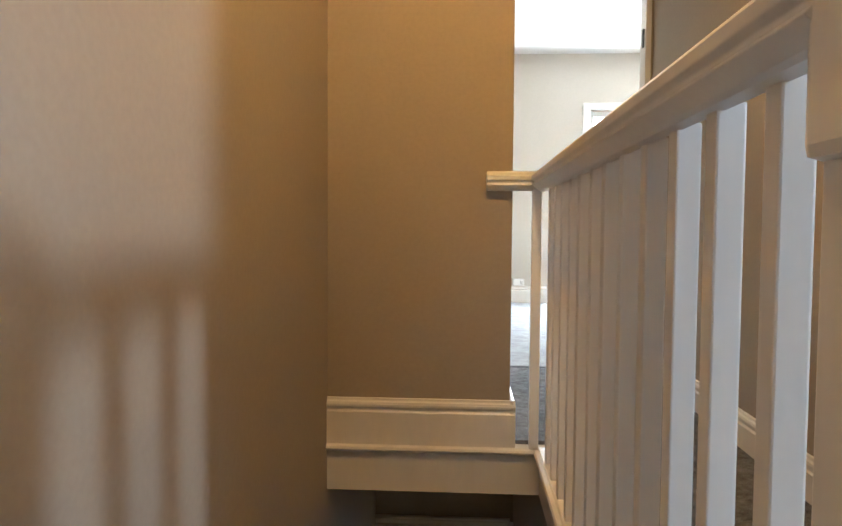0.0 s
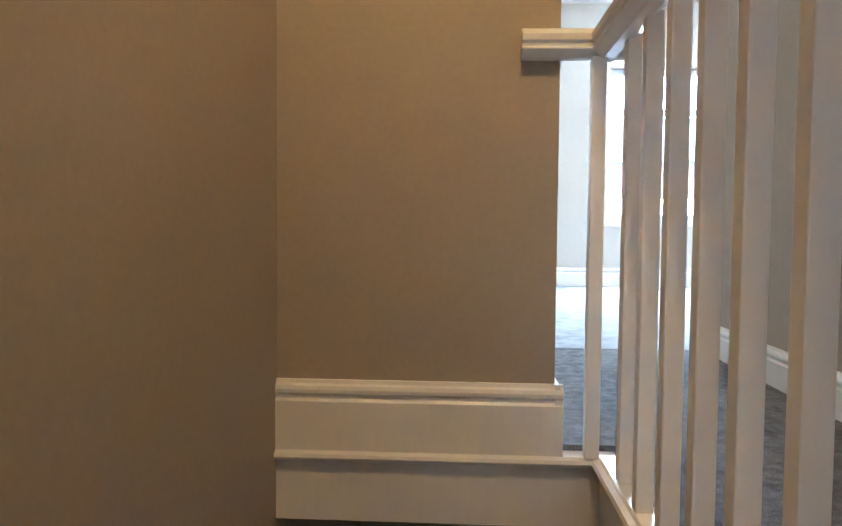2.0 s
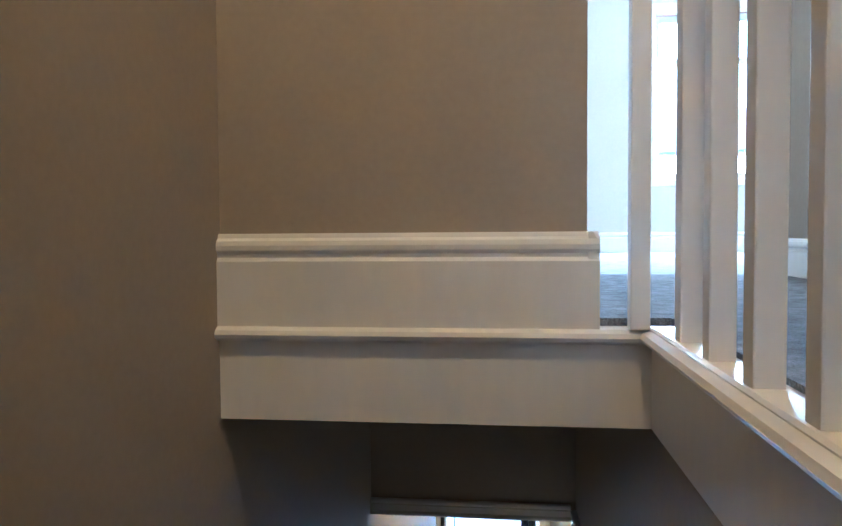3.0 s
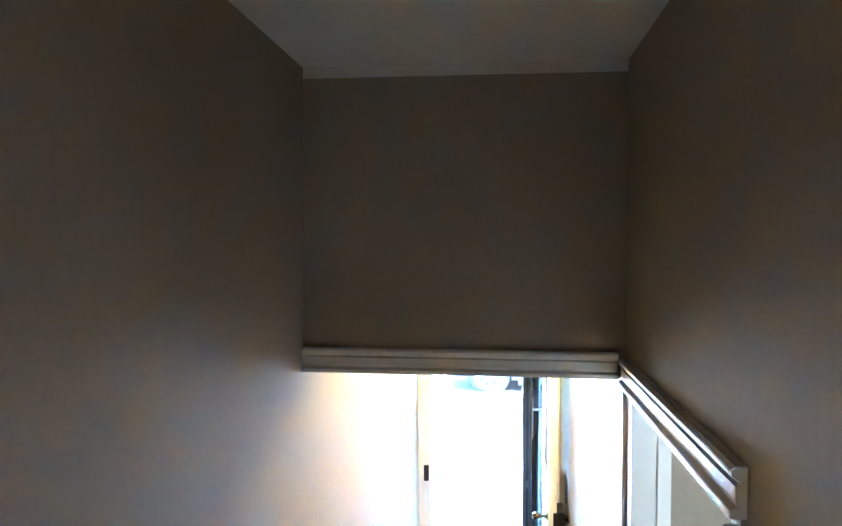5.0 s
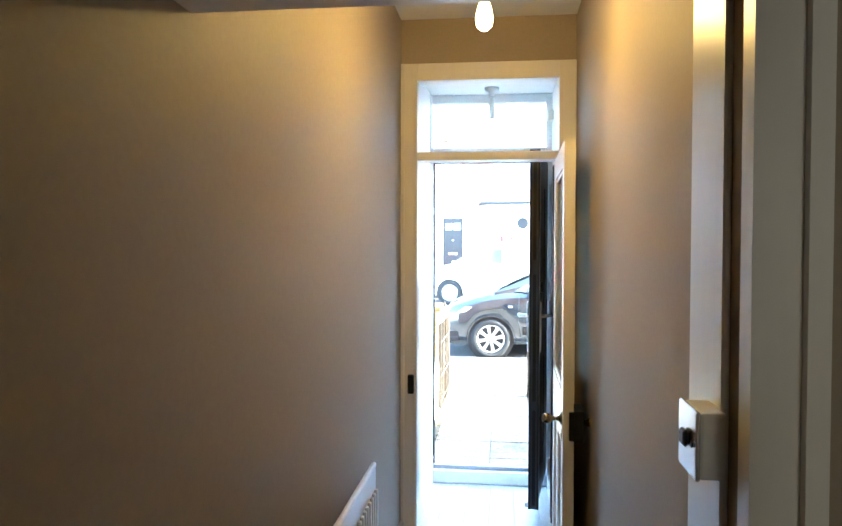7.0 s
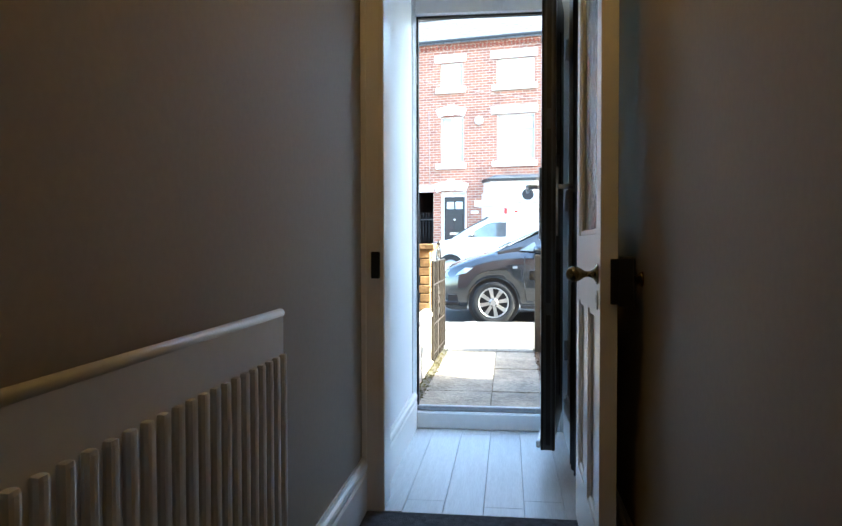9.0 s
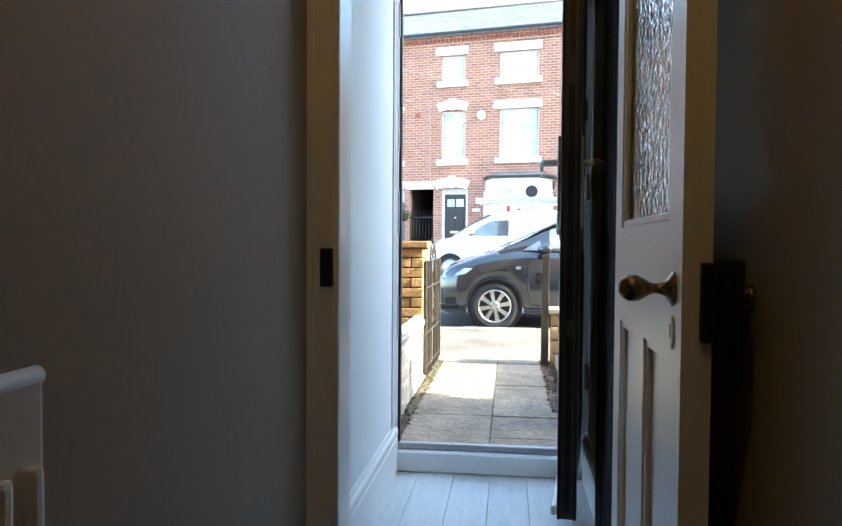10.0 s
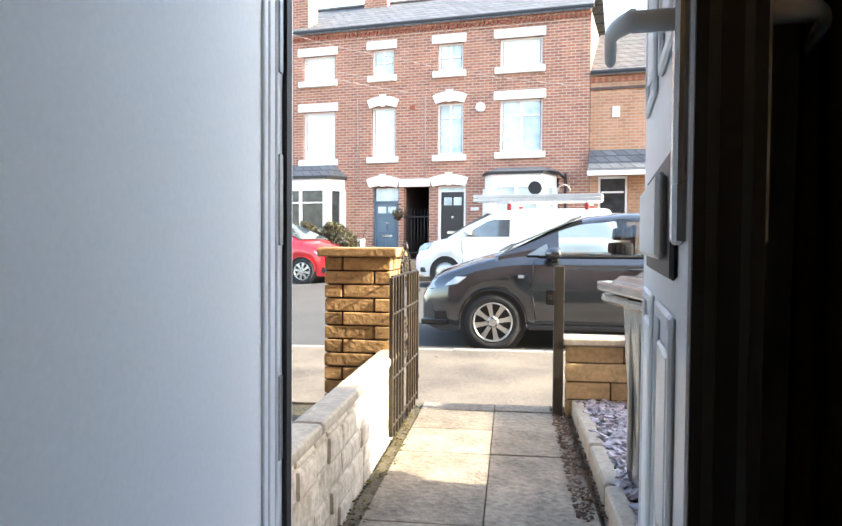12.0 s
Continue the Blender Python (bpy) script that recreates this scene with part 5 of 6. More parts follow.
for s_ in (-1, 1):
    part("bumper_slot", box(bmesh.new(), -0.80, -0.50, *sorted((s_ * 0.55, s_ * 0.80)), 0.27, 0.33, bevel=0.01), DARK_PLASTIC, badge)
    part("sill_trim", box(bmesh.new(), 0.38, 2.14, *sorted((s_ * 0.835, s_ * 0.862)), 0.235, 0.285, bevel=0.008), DARK_PLASTIC, badge)
    part("belt_trim", box(bmesh.new(), 0.50, 2.60, *sorted((s_ * 0.800, s_ * 0.822)), 1.03, 1.05, bevel=0.004), DARK_PLASTIC, badge)
    part("wiper", pipe(bmesh.new(), [(0.12, s_ * 0.1 - 0.3, 1.08), (0.16, s_ * 0.1 + 0.05, 1.10), (0.20, s_ * 0.1 + 0.3, 1.12)], 0.008, 6), DARK_PLASTIC, badge)
    part("door_pillar", prism(bmesh.new(), [(0, 0), (0.07, 0), (0.06, 0.42), (0.0, 0.42)], (1.70, s_ * 0.80, 1.03), (1, 0, 0), (0, -s_ * 0.40, 0.92), (0, -s_ * 0.03, 0)), DARK_PLASTIC, badge)
    part("front_seat", box(bmesh.new(), 1.40, 1.54, s_ * 0.36 - 0.22, s_ * 0.36 + 0.22, 1.0, 1.20, bevel=0.05, segs=3), TYRE, badge, "dark seat back")
    part("headrest", box(bmesh.new(), 1.44, 1.54, s_ * 0.36 - 0.12, s_ * 0.36 + 0.12, 1.22, 1.38, bevel=0.04, segs=3), TYRE, badge, "dark headrest")
part("number_plate", box(bmesh.new(), -0.835, -0.80, -0.26, 0.26, 0.42, 0.53, bevel=0.004), PLASTIC, badge, "plain white number plate")
part("aerial", tube(bmesh.new(), (2.2, 0, 1.50), (2.32, 0, 1.66), 0.006, 0.003, n=6), DARK_PLASTIC, badge)
part("side_repeater", box(bmesh.new(), 0.27, 0.335, -0.875, -0.868, 0.80, 0.835, bevel=0.003), LAMP_GLASS, badge)

VAN = dict(x0=-0.74, x1=3.55, half=0.88, wheel=0.318, axles=(0.0, 2.7), crown=0.04, belt=1.02, roof=1.68, tumble=0.84,
           top=[(-0.74, 0.62), (-0.70, 0.80), (-0.5, 0.95), (-0.1, 1.04), (0.2, 1.10), (3.4, 1.12), (3.55, 1.0)],
           plan=[(-0.74, 0.72), (-0.6, 0.88), (-0.3, 0.96), (0.1, 1.0), (3.3, 1.0), (3.55, 0.96)],
           sill=[(-0.74, 0.30), (-0.5, 0.24), (3.2, 0.27), (3.55, 0.34)],
           cabin=[(0.05, 1.08), (0.45, 1.34), (0.85, 1.54), (1.05, 1.61), (1.5, 1.68), (3.3, 1.68), (3.45, 1.63), (3.52, 1.1)],
           windows=[[(0.42, 1.10), (0.60, 1.25), (0.90, 1.42), (1.05, 1.46), (1.38, 1.46), (1.38, 1.10)]],
           seams=[[(0.36, 1.0), (0.40, 0.40)], [(1.45, 1.02), (1.45, 0.34)]],
           mirror=(0.52, 1.18), handles=(1.2,), lamp=[(-0.66, 0.78), (-0.42, 0.82), (-0.30, 0.98), (-0.5, 0.95), (-0.62, 0.88)],
           screen=((0.12, 1.10), (0.92, 1.55)))
van = vehicle("white_van", "white panel van with ladders on its roof", "van", (-1.12, 15.92, 0.0), -11.0, VAN_WHITE, VAN, 0)

RED = dict(HATCH)
RED.update(x0=-0.80, belt=1.04, roof=1.52, half=0.86)
vehicle("red_car", "bright red compact car parked across the road", "car", (-4.75, 17.35, -0.07), 180.0 - 11.0, CAR_RED, RED, 8)

# ladder and roof bars on the van
lad = thing("roof_ladder", "aluminium ladders strapped on the van roof bars", "ladder", (-1.12, 15.92, -0.13), -11.0)
for y in (-0.62, -0.22):
    for z in (1.98, 2.06):
        part("ladder_rail", box(bmesh.new(), 0.55, 3.25, y - 0.03, y + 0.03, z, z + 0.065, bevel=0.006), ALU, lad)
for i in range(10):
    part("rung", tube(bmesh.new(), (0.7 + i * 0.27, -0.60, 2.02), (0.7 + i * 0.27, -0.24, 2.02), 0.016, n=8), ALU, lad)
for x in (1.35, 2.95):
    part("roof_bar", box(bmesh.new(), x - 0.025, x + 0.025, -0.75, 0.75, 1.93, 1.965, bevel=0.005), ALU, lad)
    for y in (-0.7, 0.7):
        part("bar_foot", box(bmesh.new(), x - 0.04, x + 0.04, y - 0.03, y + 0.03, 1.79, 1.93, bevel=0.008), mat("red_clamp", (0.35, 0.03, 0.03), 0.5), lad)
part("pipe_tube", tube(bmesh.new(), (0.95, 0.1, 2.03), (3.2, 0.1, 2.03), 0.06, n=16), PLASTIC, lad)
part("cable_reel", lathe(bmesh.new(), [(0.14, -0.05), (0.14, -0.04), (0.06, -0.035), (0.06, 0.035), (0.14, 0.04), (0.14, 0.05)], (1.85, -0.45, 2.27), (0, 1, 0), 24), DARK_PLASTIC, lad)
part("hose_loop", pipe(bmesh.new(), [(2.45 + 0.13 * math.cos(a), -0.4, 2.20 + 0.13 * math.sin(a)) for a in [i * math.pi / 10 for i in range(11)]], 0.014, 8), CABLE, lad)

# ---- the far terrace ----
FA = -11.0
FP = (-0.36, 21.0, 0.0)


def panes(parent, a, b, z0, z1, y, cols, split, glass, cross=True):
    """Window frame with its panes, local to a house."""
    w = part("window", boxes((a, a + 0.06, y, y + 0.07, z0, z1), (b - 0.06, b, y, y + 0.07, z0, z1), (a + 0.06, b - 0.06, y, y + 0.07, z0, z0 + 0.07), (a + 0.06, b - 0.06, y, y + 0.07, z1 - 0.06, z1)), PAINT_STONE, parent, "white framed window")
    step = (b - a - 0.12) / cols
    zc = z0 + (z1 - z0) * split
    for i in range(cols):
        p0, p1 = a + 0.06 + i * step, a + 0.06 + (i + 1) * step
        if i:
            part("mullion", boxes((p0 - 0.035, p0 + 0.035, y - 0.006, y + 0.06, z0 + 0.07, z1 - 0.06)), PAINT_STONE, w)
        if split < 1:
            part("glazing_bar", boxes((p0 + 0.036, p1 - 0.036, y, y + 0.05, zc - 0.025, zc + 0.025)), PAINT_STONE, w)
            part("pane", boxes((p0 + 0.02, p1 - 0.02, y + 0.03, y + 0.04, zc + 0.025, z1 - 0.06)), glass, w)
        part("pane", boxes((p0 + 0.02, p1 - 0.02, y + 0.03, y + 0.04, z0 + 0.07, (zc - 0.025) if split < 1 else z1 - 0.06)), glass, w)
    return w


def arch_lintel(parent, a, b, z0, z1, name="lintel"):
    mid = (a + b) / 2
    n = 12
    up = [(a + (b - a) * i / n, z1 - 0.14 + 0.12 * math.sin(math.pi * i / n) ** 0.8) for i in range(n + 1)]
    dn = [(a + 0.10 + (b - a - 0.20) * i / n, z0 - 0.02 + 0.08 * math.sin(math.pi * i / n)) for i in range(n + 1)]
    ob = part(name, prism(bmesh.new(), up + dn[::-1], (0, -0.07, 0), (1, 0, 0), (0, 0, 1), (0, 0.10, 0)), PAINT_STONE, parent, "white arched stone lintel")
    part("keystone", prism(bmesh.new(), [(mid - 0.07, z0 + 0.02), (mid + 0.07, z0 + 0.02), (mid + 0.10, z1 + 0.03), (mid - 0.10, z1 + 0.03)], (0, -0.09, 0), (1, 0, 0), (0, 0, 1), (0, 0.06, 0)), PAINT_STONE, ob)
    return ob


house = thing("terrace_house", "three storey red brick terrace with white painted lintels", "house", FP, FA)
holes = [(-6.33, -5.22, 6.08, 6.87), (-3.94, -3.22, 6.11, 6.92), (-1.81, -1.02, 6.11, 6.94), (0.10, 1.34, 6.10, 6.94),
         (-6.32, -5.20, 3.57, 5.10), (-3.95, -3.16, 3.60, 5.13), (-1.81, -1.0, 3.60, 5.16), (0.11, 1.36, 3.62, 5.15),
         (-3.90, -3.04, 0.45, 2.66), (-2.88, -2.05, 0.45, 2.66), (-1.79, -0.90, 0.45, 2.66), (-6.85, -4.95, 1.3, 2.85), (-0.25, 1.85, 1.2, 2.85)]
part("wall", wall_bm(-14.0, 2.70, 0.0, 7.570, holes, lambda bm, a, b, c, d: box(bm, a, b, 0, 0.25, c, d)), BRICK_RED, house, "red brick front with pale joints")
part("back_fill", boxes((-14.0, -2.92, 0.9, 1.0, 0, 7.570), (-2.0, 2.70, 0.9, 1.0, 0, 7.570), (-2.92, -2.9, 0.2, 6, 0, 2.9), (-2.03, -2.0, 0.2, 6, 0, 2.9), (-2.9, -2.03, 5.9, 6, 0, 2.9), (-2.92, -2.0, 0.25, 6, 2.9, 3.0)), BRICK_DARK, house, "dark rooms and covered passage")
part("gable", boxes((2.45, 2.70, 0.25, 7.0, 0, 7.570)), BRICK_RED, house)
# dentil course and gutter
part("dentil_band", boxes((-14.0, 2.72, -0.05, 0.0, 7.480, 7.580), (-14.0, 2.72, -0.025, 0.0, 7.280, 7.320)), BRICK_RED, house)
bm = bmesh.new()
for i in range(124):
    x = -13.95 + i * 0.135
    box(bm, x, x + 0.068, -0.055, 0.0, 7.380, 7.475)
tagged(part("dentil_bricks", bm, ORANGE, house, "row of projecting dentil bricks"), kind="stuff")
part("gutter", box(bmesh.new(), -14.0, 2.80, -0.16, -0.05, 7.580, 7.680, bevel=0.03, segs=2), GUTTER, house, "black gutter along the eaves")
bm = prism(bmesh.new(), [(-0.14, 7.620), (3.4, 9.470), (7.0, 7.570), (7.0, 7.500), (3.4, 9.390), (-0.14, 7.540)], (-6.05, 0, 0), (0, 1, 0), (0, 0, 1), (8.78, 0, 0))
roof = part("roof", bm, SLATE, house, "grey slate roof with a lit edge")
bm = prism(bmesh.new(), [(-0.14, 7.620), (3.4, 9.470), (3.4, 9.390), (-0.14, 7.540)], (-14.0, 0, 0), (0, 1, 0), (0, 0, 1), (7.94, 0, 0))
part("roof_left", bm, SLATE, house)
part("ridge", tube(bmesh.new(), (-14.0, 3.4, 9.480), (2.73, 3.4, 9.480), 0.09, n=8), TILE_BROWN, roof)
for cx, cy, w, z1 in ((-6.85, 0.9, 0.55, 9.6), (-5.0, 3.4, 0.5, 10.2)):
    ch = part("chimney", boxes((cx - w, cx + w * 0.75, cy - 0.35, cy + 0.35, 7.6, z1)), BRICK_RED, roof, "brick chimney stack")
    for k in (-0.25, 0.25):
        part("chimney_pot", lathe(bmesh.new(), [(0.12, 0), (0.10, 0.3), (0.12, 0.34)], (cx + k, cy, z1), (0, 0, 1), 12), ORANGE, ch)
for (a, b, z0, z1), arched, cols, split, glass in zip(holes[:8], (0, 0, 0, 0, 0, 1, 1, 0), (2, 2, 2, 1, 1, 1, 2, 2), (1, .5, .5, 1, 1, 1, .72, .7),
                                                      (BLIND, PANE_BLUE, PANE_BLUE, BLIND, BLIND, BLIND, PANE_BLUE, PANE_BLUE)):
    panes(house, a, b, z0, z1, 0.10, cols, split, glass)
    if arched:
        arch_lintel(house, a - 0.14, b + 0.12, z1, z1 + 0.36)
    else:
        part("lintel", box(bmesh.new(), a - 0.18, b + 0.10, -0.05, 0.02, z1 - 0.0, z1 + 0.26, bevel=0.012), PAINT_STONE, house, "white painted stone lintel")
    part("sill", box(bmesh.new(), a - 0.14, b + 0.10, -0.09, 0.10, z0 - 0.19, z0, bevel=0.012), PAINT_STONE, house, "white painted stone sill")
# ground floor: two doors, passage and linking band
arch_lintel(house, -4.10, -3.0, 2.66, 3.04)
arch_lintel(house, -2.03, -0.82, 2.66, 3.04)
part("band", box(bmesh.new(), -3.02, -2.02, -0.05, 0.02, 2.66, 2.90, bevel=0.008), PAINT_STONE, house)


def panel_door(parent, a, b, z0, z1, material, lights, label):
    d = part("door", boxes((a, b, 0.14, 0.18, z0, z1)), material, parent, label)
    w = (b - a)
    for c0, c1 in ((0.12, 0.46), (0.54, 0.88)):
        for r0, r1 in ((0.08, 0.34), (0.45, 0.72)):
            part("panel", box(bmesh.new(), a + w * c0, a + w * c1, 0.125, 0.142, z0 + (z1 - z0) * r0, z0 + (z1 - z0) * r1, bevel=0.008), material, d)
        part("light", boxes((a + w * c0, a + w * c1, 0.13, 0.142, z0 + (z1 - z0) * 0.80, z0 + (z1 - z0) * 0.92)), lights, d, "small glazed light")
    part("letter_plate", box(bmesh.new(), a + w * 0.27, a + w * 0.73, 0.12, 0.142, z0 + (z1 - z0) * 0.37, z0 + (z1 - z0) * 0.41, bevel=0.004), CHROME, d)
    part("knocker", lathe(bmesh.new(), [(0.04, 0), (0.045, 0.02), (0.02, 0.03)], (a + w / 2, 0.13, z0 + (z1 - z0) * 0.62), (0, -1, 0), 14), CHROME, d)
    return d


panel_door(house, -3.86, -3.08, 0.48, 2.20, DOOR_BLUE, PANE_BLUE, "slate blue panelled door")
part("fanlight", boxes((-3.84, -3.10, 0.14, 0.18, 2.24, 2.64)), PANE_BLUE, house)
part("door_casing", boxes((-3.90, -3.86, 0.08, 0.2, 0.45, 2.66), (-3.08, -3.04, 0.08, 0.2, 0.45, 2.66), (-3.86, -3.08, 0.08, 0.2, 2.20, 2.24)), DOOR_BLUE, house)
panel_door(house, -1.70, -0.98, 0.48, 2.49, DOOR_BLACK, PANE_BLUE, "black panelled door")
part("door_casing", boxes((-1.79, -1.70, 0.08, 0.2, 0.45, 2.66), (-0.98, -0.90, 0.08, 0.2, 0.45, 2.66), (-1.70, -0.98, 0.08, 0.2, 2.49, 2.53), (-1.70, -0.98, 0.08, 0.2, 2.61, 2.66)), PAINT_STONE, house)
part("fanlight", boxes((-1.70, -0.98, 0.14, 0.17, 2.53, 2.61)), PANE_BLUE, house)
gate = part("passage_gate", boxes((-2.88, -2.05, 0.02, 0.05, 0.62, 0.66), (-2.88, -2.05, 0.02, 0.05, 1.72, 1.76)), BLACK_METAL, house, "black iron passage gate")
for i in range(8):
    x = -2.84 + i * 0.105
    part("gate_bar", tube(tube(bmesh.new(), (x, 0.035, 0.45), (x, 0.035, 1.92), 0.012, n=6), (x, 0.035, 1.92), (x, 0.035, 2.0), 0.022, 0.002, n=6), BLACK_METAL, gate)
part("house_sign", box(bmesh.new(), -0.74, -0.50, -0.02, 0.0, 1.92, 2.02, bevel=0.004), PAINT_STONE, house)


def bay(parent, a, b, z1, lead):
    """A canted bay window with a small hipped roof."""
    p = [(a, 0.0), (a + 0.35, -0.62), (b - 0.35, -0.62), (b, 0.0)]
    for z0, zz, inset, m in ((0.3, 1.35, 0.0, PAINT_STONE), (2.55, 2.92, 0.0, PAINT_STONE)):
        part("bay_wall", prism(bmesh.new(), p, (0, 0, z0), (1, 0, 0), (0, 1, 0), (0, 0, zz - z0)), m, parent, "white painted bay wall")
    inner = [(a + 0.06, 0.0), (a + 0.38, -0.56), (b - 0.38, -0.56), (b - 0.06, 0.0)]
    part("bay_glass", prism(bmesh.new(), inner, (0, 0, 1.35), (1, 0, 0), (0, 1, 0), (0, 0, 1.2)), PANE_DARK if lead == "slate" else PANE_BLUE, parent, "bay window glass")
    for (x, y) in p[1:3]:
        part("bay_post", boxes((x - 0.12, x + 0.12, y - 0.015, y + 0.15, 1.35, 2.55)), PAINT_STONE, parent)
    for x in (a + 0.05, b - 0.05):
        part("bay_post", boxes((x - 0.08, x + 0.08, -0.14, 0.0, 1.35, 2.55)), PAINT_STONE, parent)
    mid = (a + b) / 2
    part("bay_mullion", boxes((mid - 0.05, mid + 0.05, -0.62, -0.54, 1.35, 2.55)), PAINT_STONE, parent)
    for x0, x1 in ((a + 0.47, mid - 0.05), (mid + 0.05, b - 0.47)):
        part("bay_bar", boxes((x0, x1, -0.61, -0.55, 2.15, 2.20)), PAINT_STONE, parent)
    part("bay_cornice", prism(bmesh.new(), [(x + (0.06 if x > mid else -0.06), y - 0.07 if y < 0 else y) for x, y in p], (0, 0, 2.92), (1, 0, 0), (0, 1, 0), (0, 0, 0.08)), GUTTER, parent, "dark bay gutter")
    bm = bmesh.new()
    lo = [bm.verts.new((x + (0.08 if x > mid else -0.08), y - 0.08 if y < 0 else y, 3.0)) for x, y in p]
    hi = [bm.verts.new((x, y, z1)) for x, y in ((a + 0.35, 0.0), (a + 0.55, -0.06), (b - 0.55, -0.06), (b - 0.35, 0.0))]
    for i in range(3):
        bm.faces.new((lo[i], lo[i + 1], hi[i + 1], hi[i]))
    bm.faces.new(hi[::-1])
    bm.faces.new(lo)
    bm.faces.new((lo[0], hi[0], hi[3], lo[3]))
    bmesh.ops.recalc_face_normals(bm, faces=bm.faces[:])
    part("bay_roof", bm, SLATE, parent, "dark slate bay roof")


bay(house, -7.35, -4.85, 3.40, "slate")
bay(house, -0.32, 1.80, 3.16, "lead")
part("alarm_box", lathe(bmesh.new(), [(0.15, 0), (0.15, 0.06), (0.10, 0.08)], (-0.47, 0.0, 4.97), (0, -1, 0), 8), PLASTIC, house, "white hexagonal alarm box")
part("air_brick", box(bmesh.new(), -2.70, -2.52, -0.012, 0.0, 5.0, 5.15, bevel=0.004), ORANGE, house)
part("downpipe", tube(tube(bmesh.new(), (2.05, -0.06, 2.95), (2.05, -0.06, 0.3), 0.04, n=10), (1.85, -0.3, 2.98), (2.05, -0.06, 2.8), 0.04, n=10), GUTTER, house)
for x in (-4.42, -2.2):
    part("wall_cable", tube(bmesh.new(), (x, -0.012, 5.4), (x + 0.02, -0.012, 2.7), 0.014, n=6), CABLE, house)
low = thing("low_house", "pale orange brick house with a brown tiled roof", "house", FP, FA)
part("wall", wall_bm(2.71, 10.0, 0.0, 5.72, [(2.95, 3.75, 1.3, 2.85)], lambda bm, a, b, c, d: box(bm, a, b, 0.02, 0.25, c, d)), BRICK_PALE, low)
bm = bmesh.new()
for i in range(40):
    x = 2.74 + i * 0.18
    box(bm, x, x + 0.09, -0.03, 0.02, 5.50, 5.62)
tagged(part("dentil_bricks", bm, ORANGE, low), kind="stuff")
part("string_course", boxes((2.71, 10, -0.015, 0.02, 5.28, 5.36)), BRICK_DARK, low)
part("gutter", box(bmesh.new(), 2.71, 10.0, -0.14, -0.03, 5.72, 5.82, bevel=0.03, segs=2), GUTTER, low)
part("roof", prism(bmesh.new(), [(-0.12, 5.76), (3.2, 7.7), (3.2, 7.6), (-0.12, 5.68)], (2.71, 0, 0), (0, 1, 0), (0, 0, 1), (7.3, 0, 0)), TILE_BROWN, low, "brown tiled roof")
part("fill", boxes((2.71, 10, 0.8, 0.9, 0, 5.7)), BRICK_DARK, low)
panes(low, 2.95, 3.75, 1.75, 2.85, 0.05, 1, 0.6, PANE_DARK)
bm = prism(bmesh.new(), [(-0.75, 2.98), (0.02, 3.60), (0.02, 3.52), (-0.75, 2.90)], (2.72, 0, 0), (0, 1, 0), (0, 0, 1), (5, 0, 0))
part("porch_roof", bm, SLATE, low, "slate lean-to roof")
part("porch_fascia", boxes((2.72, 7.7, -0.78, -0.72, 2.82, 2.95)), PAINT_STONE, low)
part("shutter_box", box(bmesh.new(), 3.32, 3.52, -0.04, 0.02, 4.5, 4.8, bevel=0.01), PAINT_STONE, low)


# hedge in front of the far bay
def hedge(name, label, place, size, count, seed):
    r = random.Random(seed)
    bm = bmesh.new()
    for _ in range(count):
        u, w_, h = r.uniform(-1, 1), r.uniform(-1, 1), r.random()
        rad = (1 - 0.35 * h * h) * (0.8 + 0.2 * math.sin(u * 7 + seed))
        p = Vector((u * size[0] * rad, w_ * size[1] * rad, h ** 0.7 * size[2] * (0.85 + 0.15 * math.sin(u * 5))))
        s = r.uniform(0.03, 0.075)
        rot = Euler((r.uniform(0, 6), r.uniform(0, 6), r.uniform(0, 6))).to_matrix()
        vs = [bm.verts.new(p + rot @ Vector(q)) for q in ((-s, 0, 0), (0, -s * 0.5, 0), (s, 0, 0.01), (0, s * 0.5, 0))]
        bm.faces.new(vs)
    h_ob = thing(name, label, "hedge", place, FA)
    tagged(part("leaves", bm, HEDGE, h_ob), kind="stuff")
    bm = bmesh.new()
    for _ in range(40):
        x, y = r.uniform(-size[0], size[0]) * 0.8, r.uniform(-size[1], size[1]) * 0.7
        tube(bm, (x, y, -0.1), (x + r.uniform(-0.2, 0.2), y + r.uniform(-0.1, 0.1), size[2] * r.uniform(0.6, 0.95)), 0.012, 0.005, n=5)
    tagged(part("stems", bm, POST_WOOD, h_ob), kind="stuff")


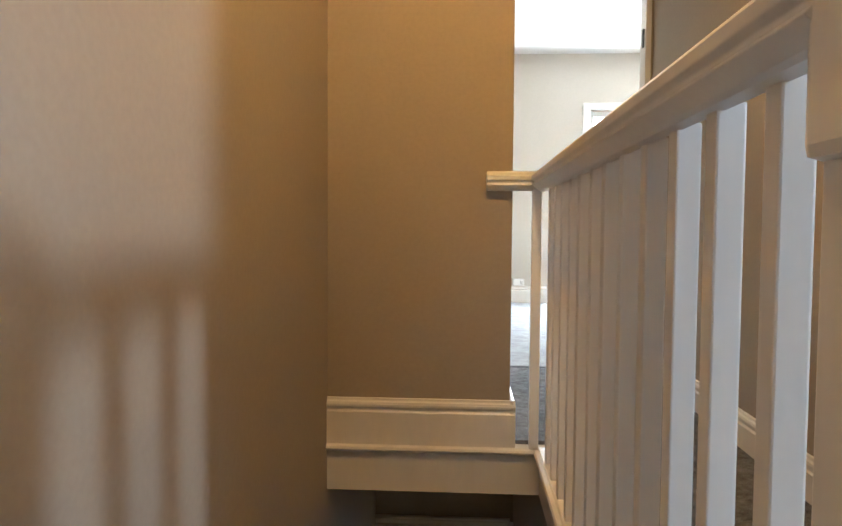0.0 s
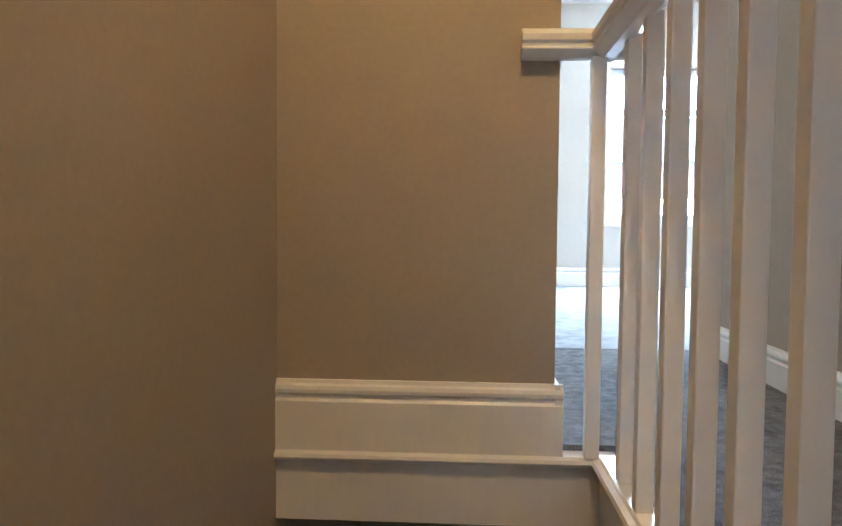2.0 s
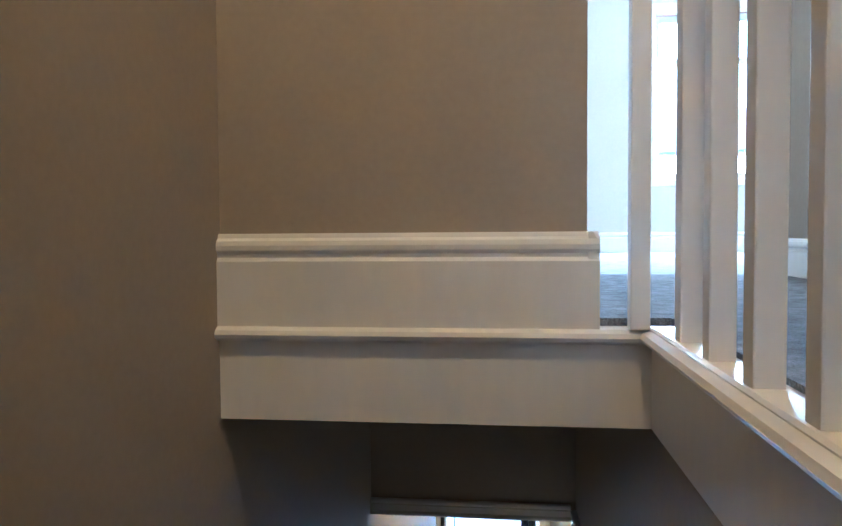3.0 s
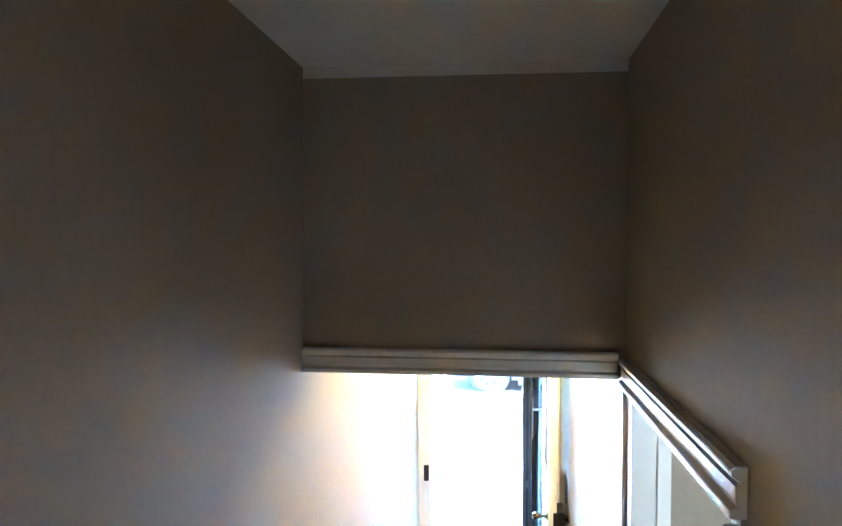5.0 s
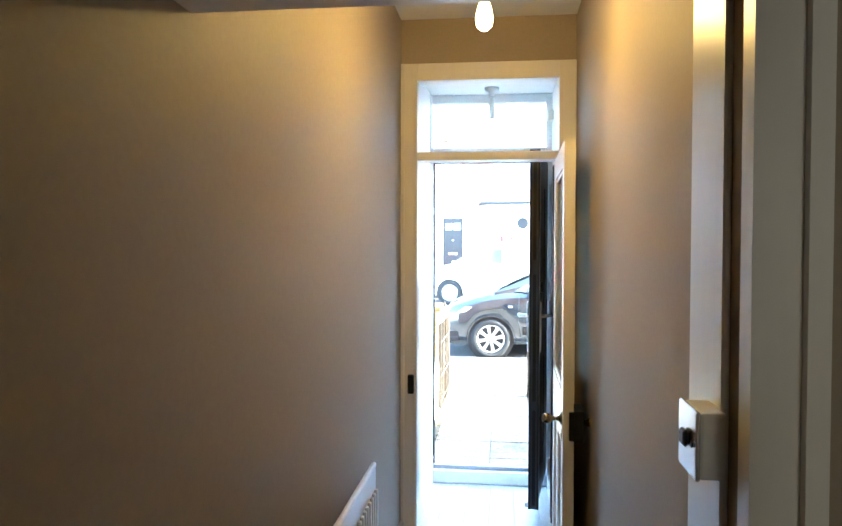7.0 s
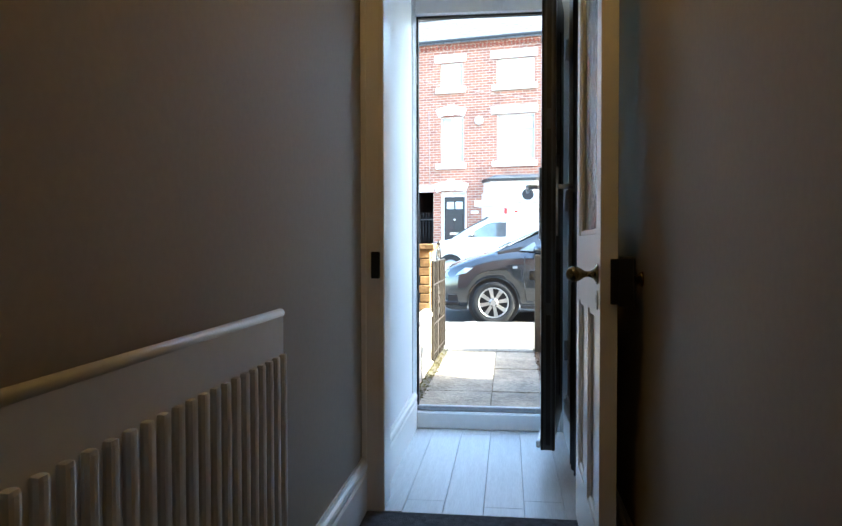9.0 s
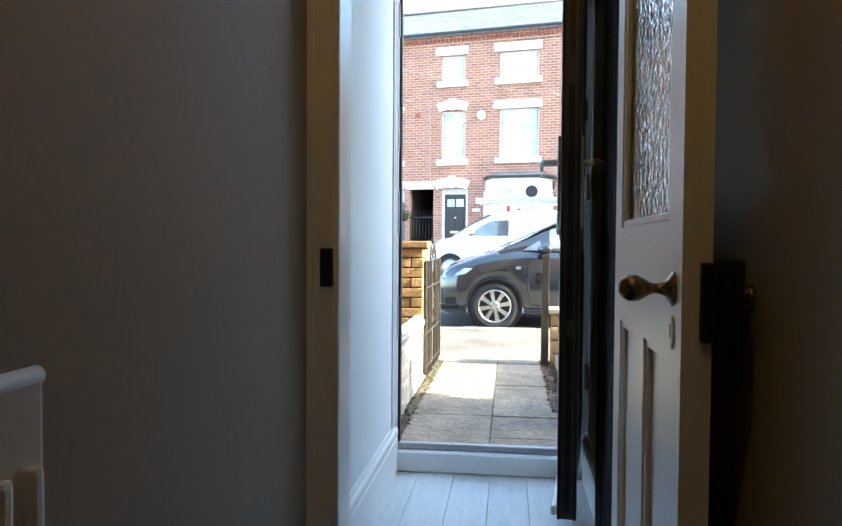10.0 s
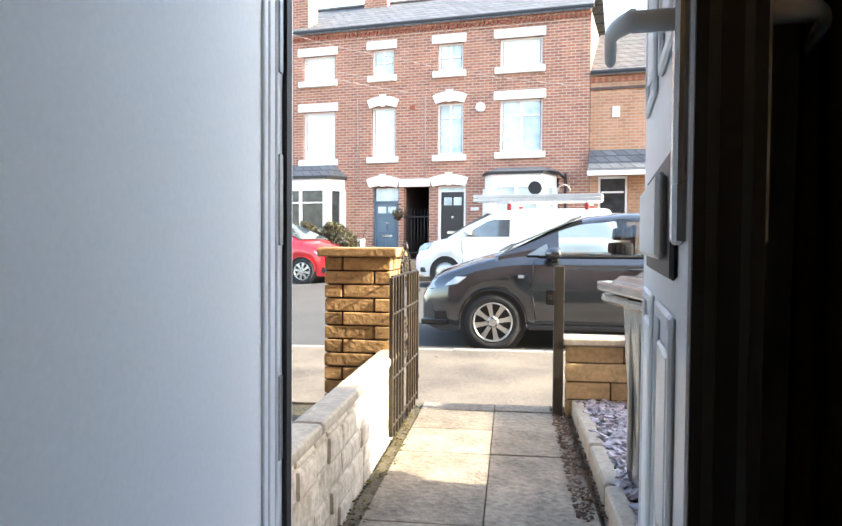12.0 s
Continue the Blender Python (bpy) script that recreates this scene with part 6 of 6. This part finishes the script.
hedge("garden_hedge", "brown green clipped hedge before the far bay window", (-5.3, 20.2, 0.40), (1.35, 0.5, 1.15), 4200, 3)
fw = thing("far_front_wall", "low brick front wall of the far houses", "wall", FP, FA)
part("wall", boxes((-12, -3.95, -1.35, -1.15, -0.2, 0.85), (-0.7, 9.0, -1.35, -1.15, -0.2, 0.85)), BRICK_RED, fw)
part("coping", boxes((-12, -3.95, -1.38, -1.12, 0.85, 0.92), (-0.7, 9.0, -1.38, -1.12, 0.85, 0.92)), COPING, fw)
for gx in (-3.85, -0.8):
    part("gate_pier", boxes((gx - 0.15, gx + 0.15, -1.42, -1.10, -0.2, 1.05)), PAINT_STONE, fw, "white rendered gate pier")
bk = thing("hanging_basket", "planted hanging basket beside the blue door", "basket", (0, 0, 0))
bk.matrix_world = pose(*FP, 0, 0, FA)
part("bowl", lathe(bmesh.new(), [(0.03, 1.62), (0.12, 1.70), (0.15, 1.80), (0.13, 1.81)], (-2.98, -0.2, 0), (0, 0, 1), 14), DRY_LEAF, bk)
r = random.Random(2)
bm = bmesh.new()
for _ in range(160):
    p = Vector((-2.98 + r.gauss(0, 0.09), -0.2 + r.gauss(0, 0.07), 1.84 + r.gauss(0, 0.06)))
    rot = Euler((r.uniform(0, 6), r.uniform(0, 6), r.uniform(0, 6))).to_matrix()
    bm.faces.new([bm.verts.new(p + rot @ Vector(q)) for q in ((-0.04, 0, 0), (0, -0.02, 0), (0.04, 0, 0), (0, 0.02, 0))])
tagged(part("foliage", bm, HEDGE, bk), kind="stuff")
part("bracket", boxes((-2.99, -2.97, -0.22, 0.0, 2.10, 2.13), (-2.985, -2.975, -0.205, -0.195, 1.82, 2.10)), BLACK_METAL, bk)

# wires over the street
wires = thing("telephone_wires", "thin pale telephone wires across the house fronts", "wires", (0, 0, 0))
for (xa, ya, za), (xb, yb, zb2) in (((-7.6, 21.9, 6.9), (-3.2, 21.2, 5.75)), ((-7.0, 20.5, 6.35), (-3.0, 21.3, 5.45)), ((-3.6, 21.4, 6.55), (2.0, 20.4, 5.35)), ((-8, 21.9, 7.9), (-3.6, 21.4, 6.55))):
    pts = [(xa + (xb - xa) * i / 12, ya + (yb - ya) * i / 12 - 0.25, za + (zb2 - za) * i / 12 - 0.12 * math.sin(math.pi * i / 12)) for i in range(13)]
    part("wire", pipe(bmesh.new(), pts, 0.009, 5), CABLE, wires)
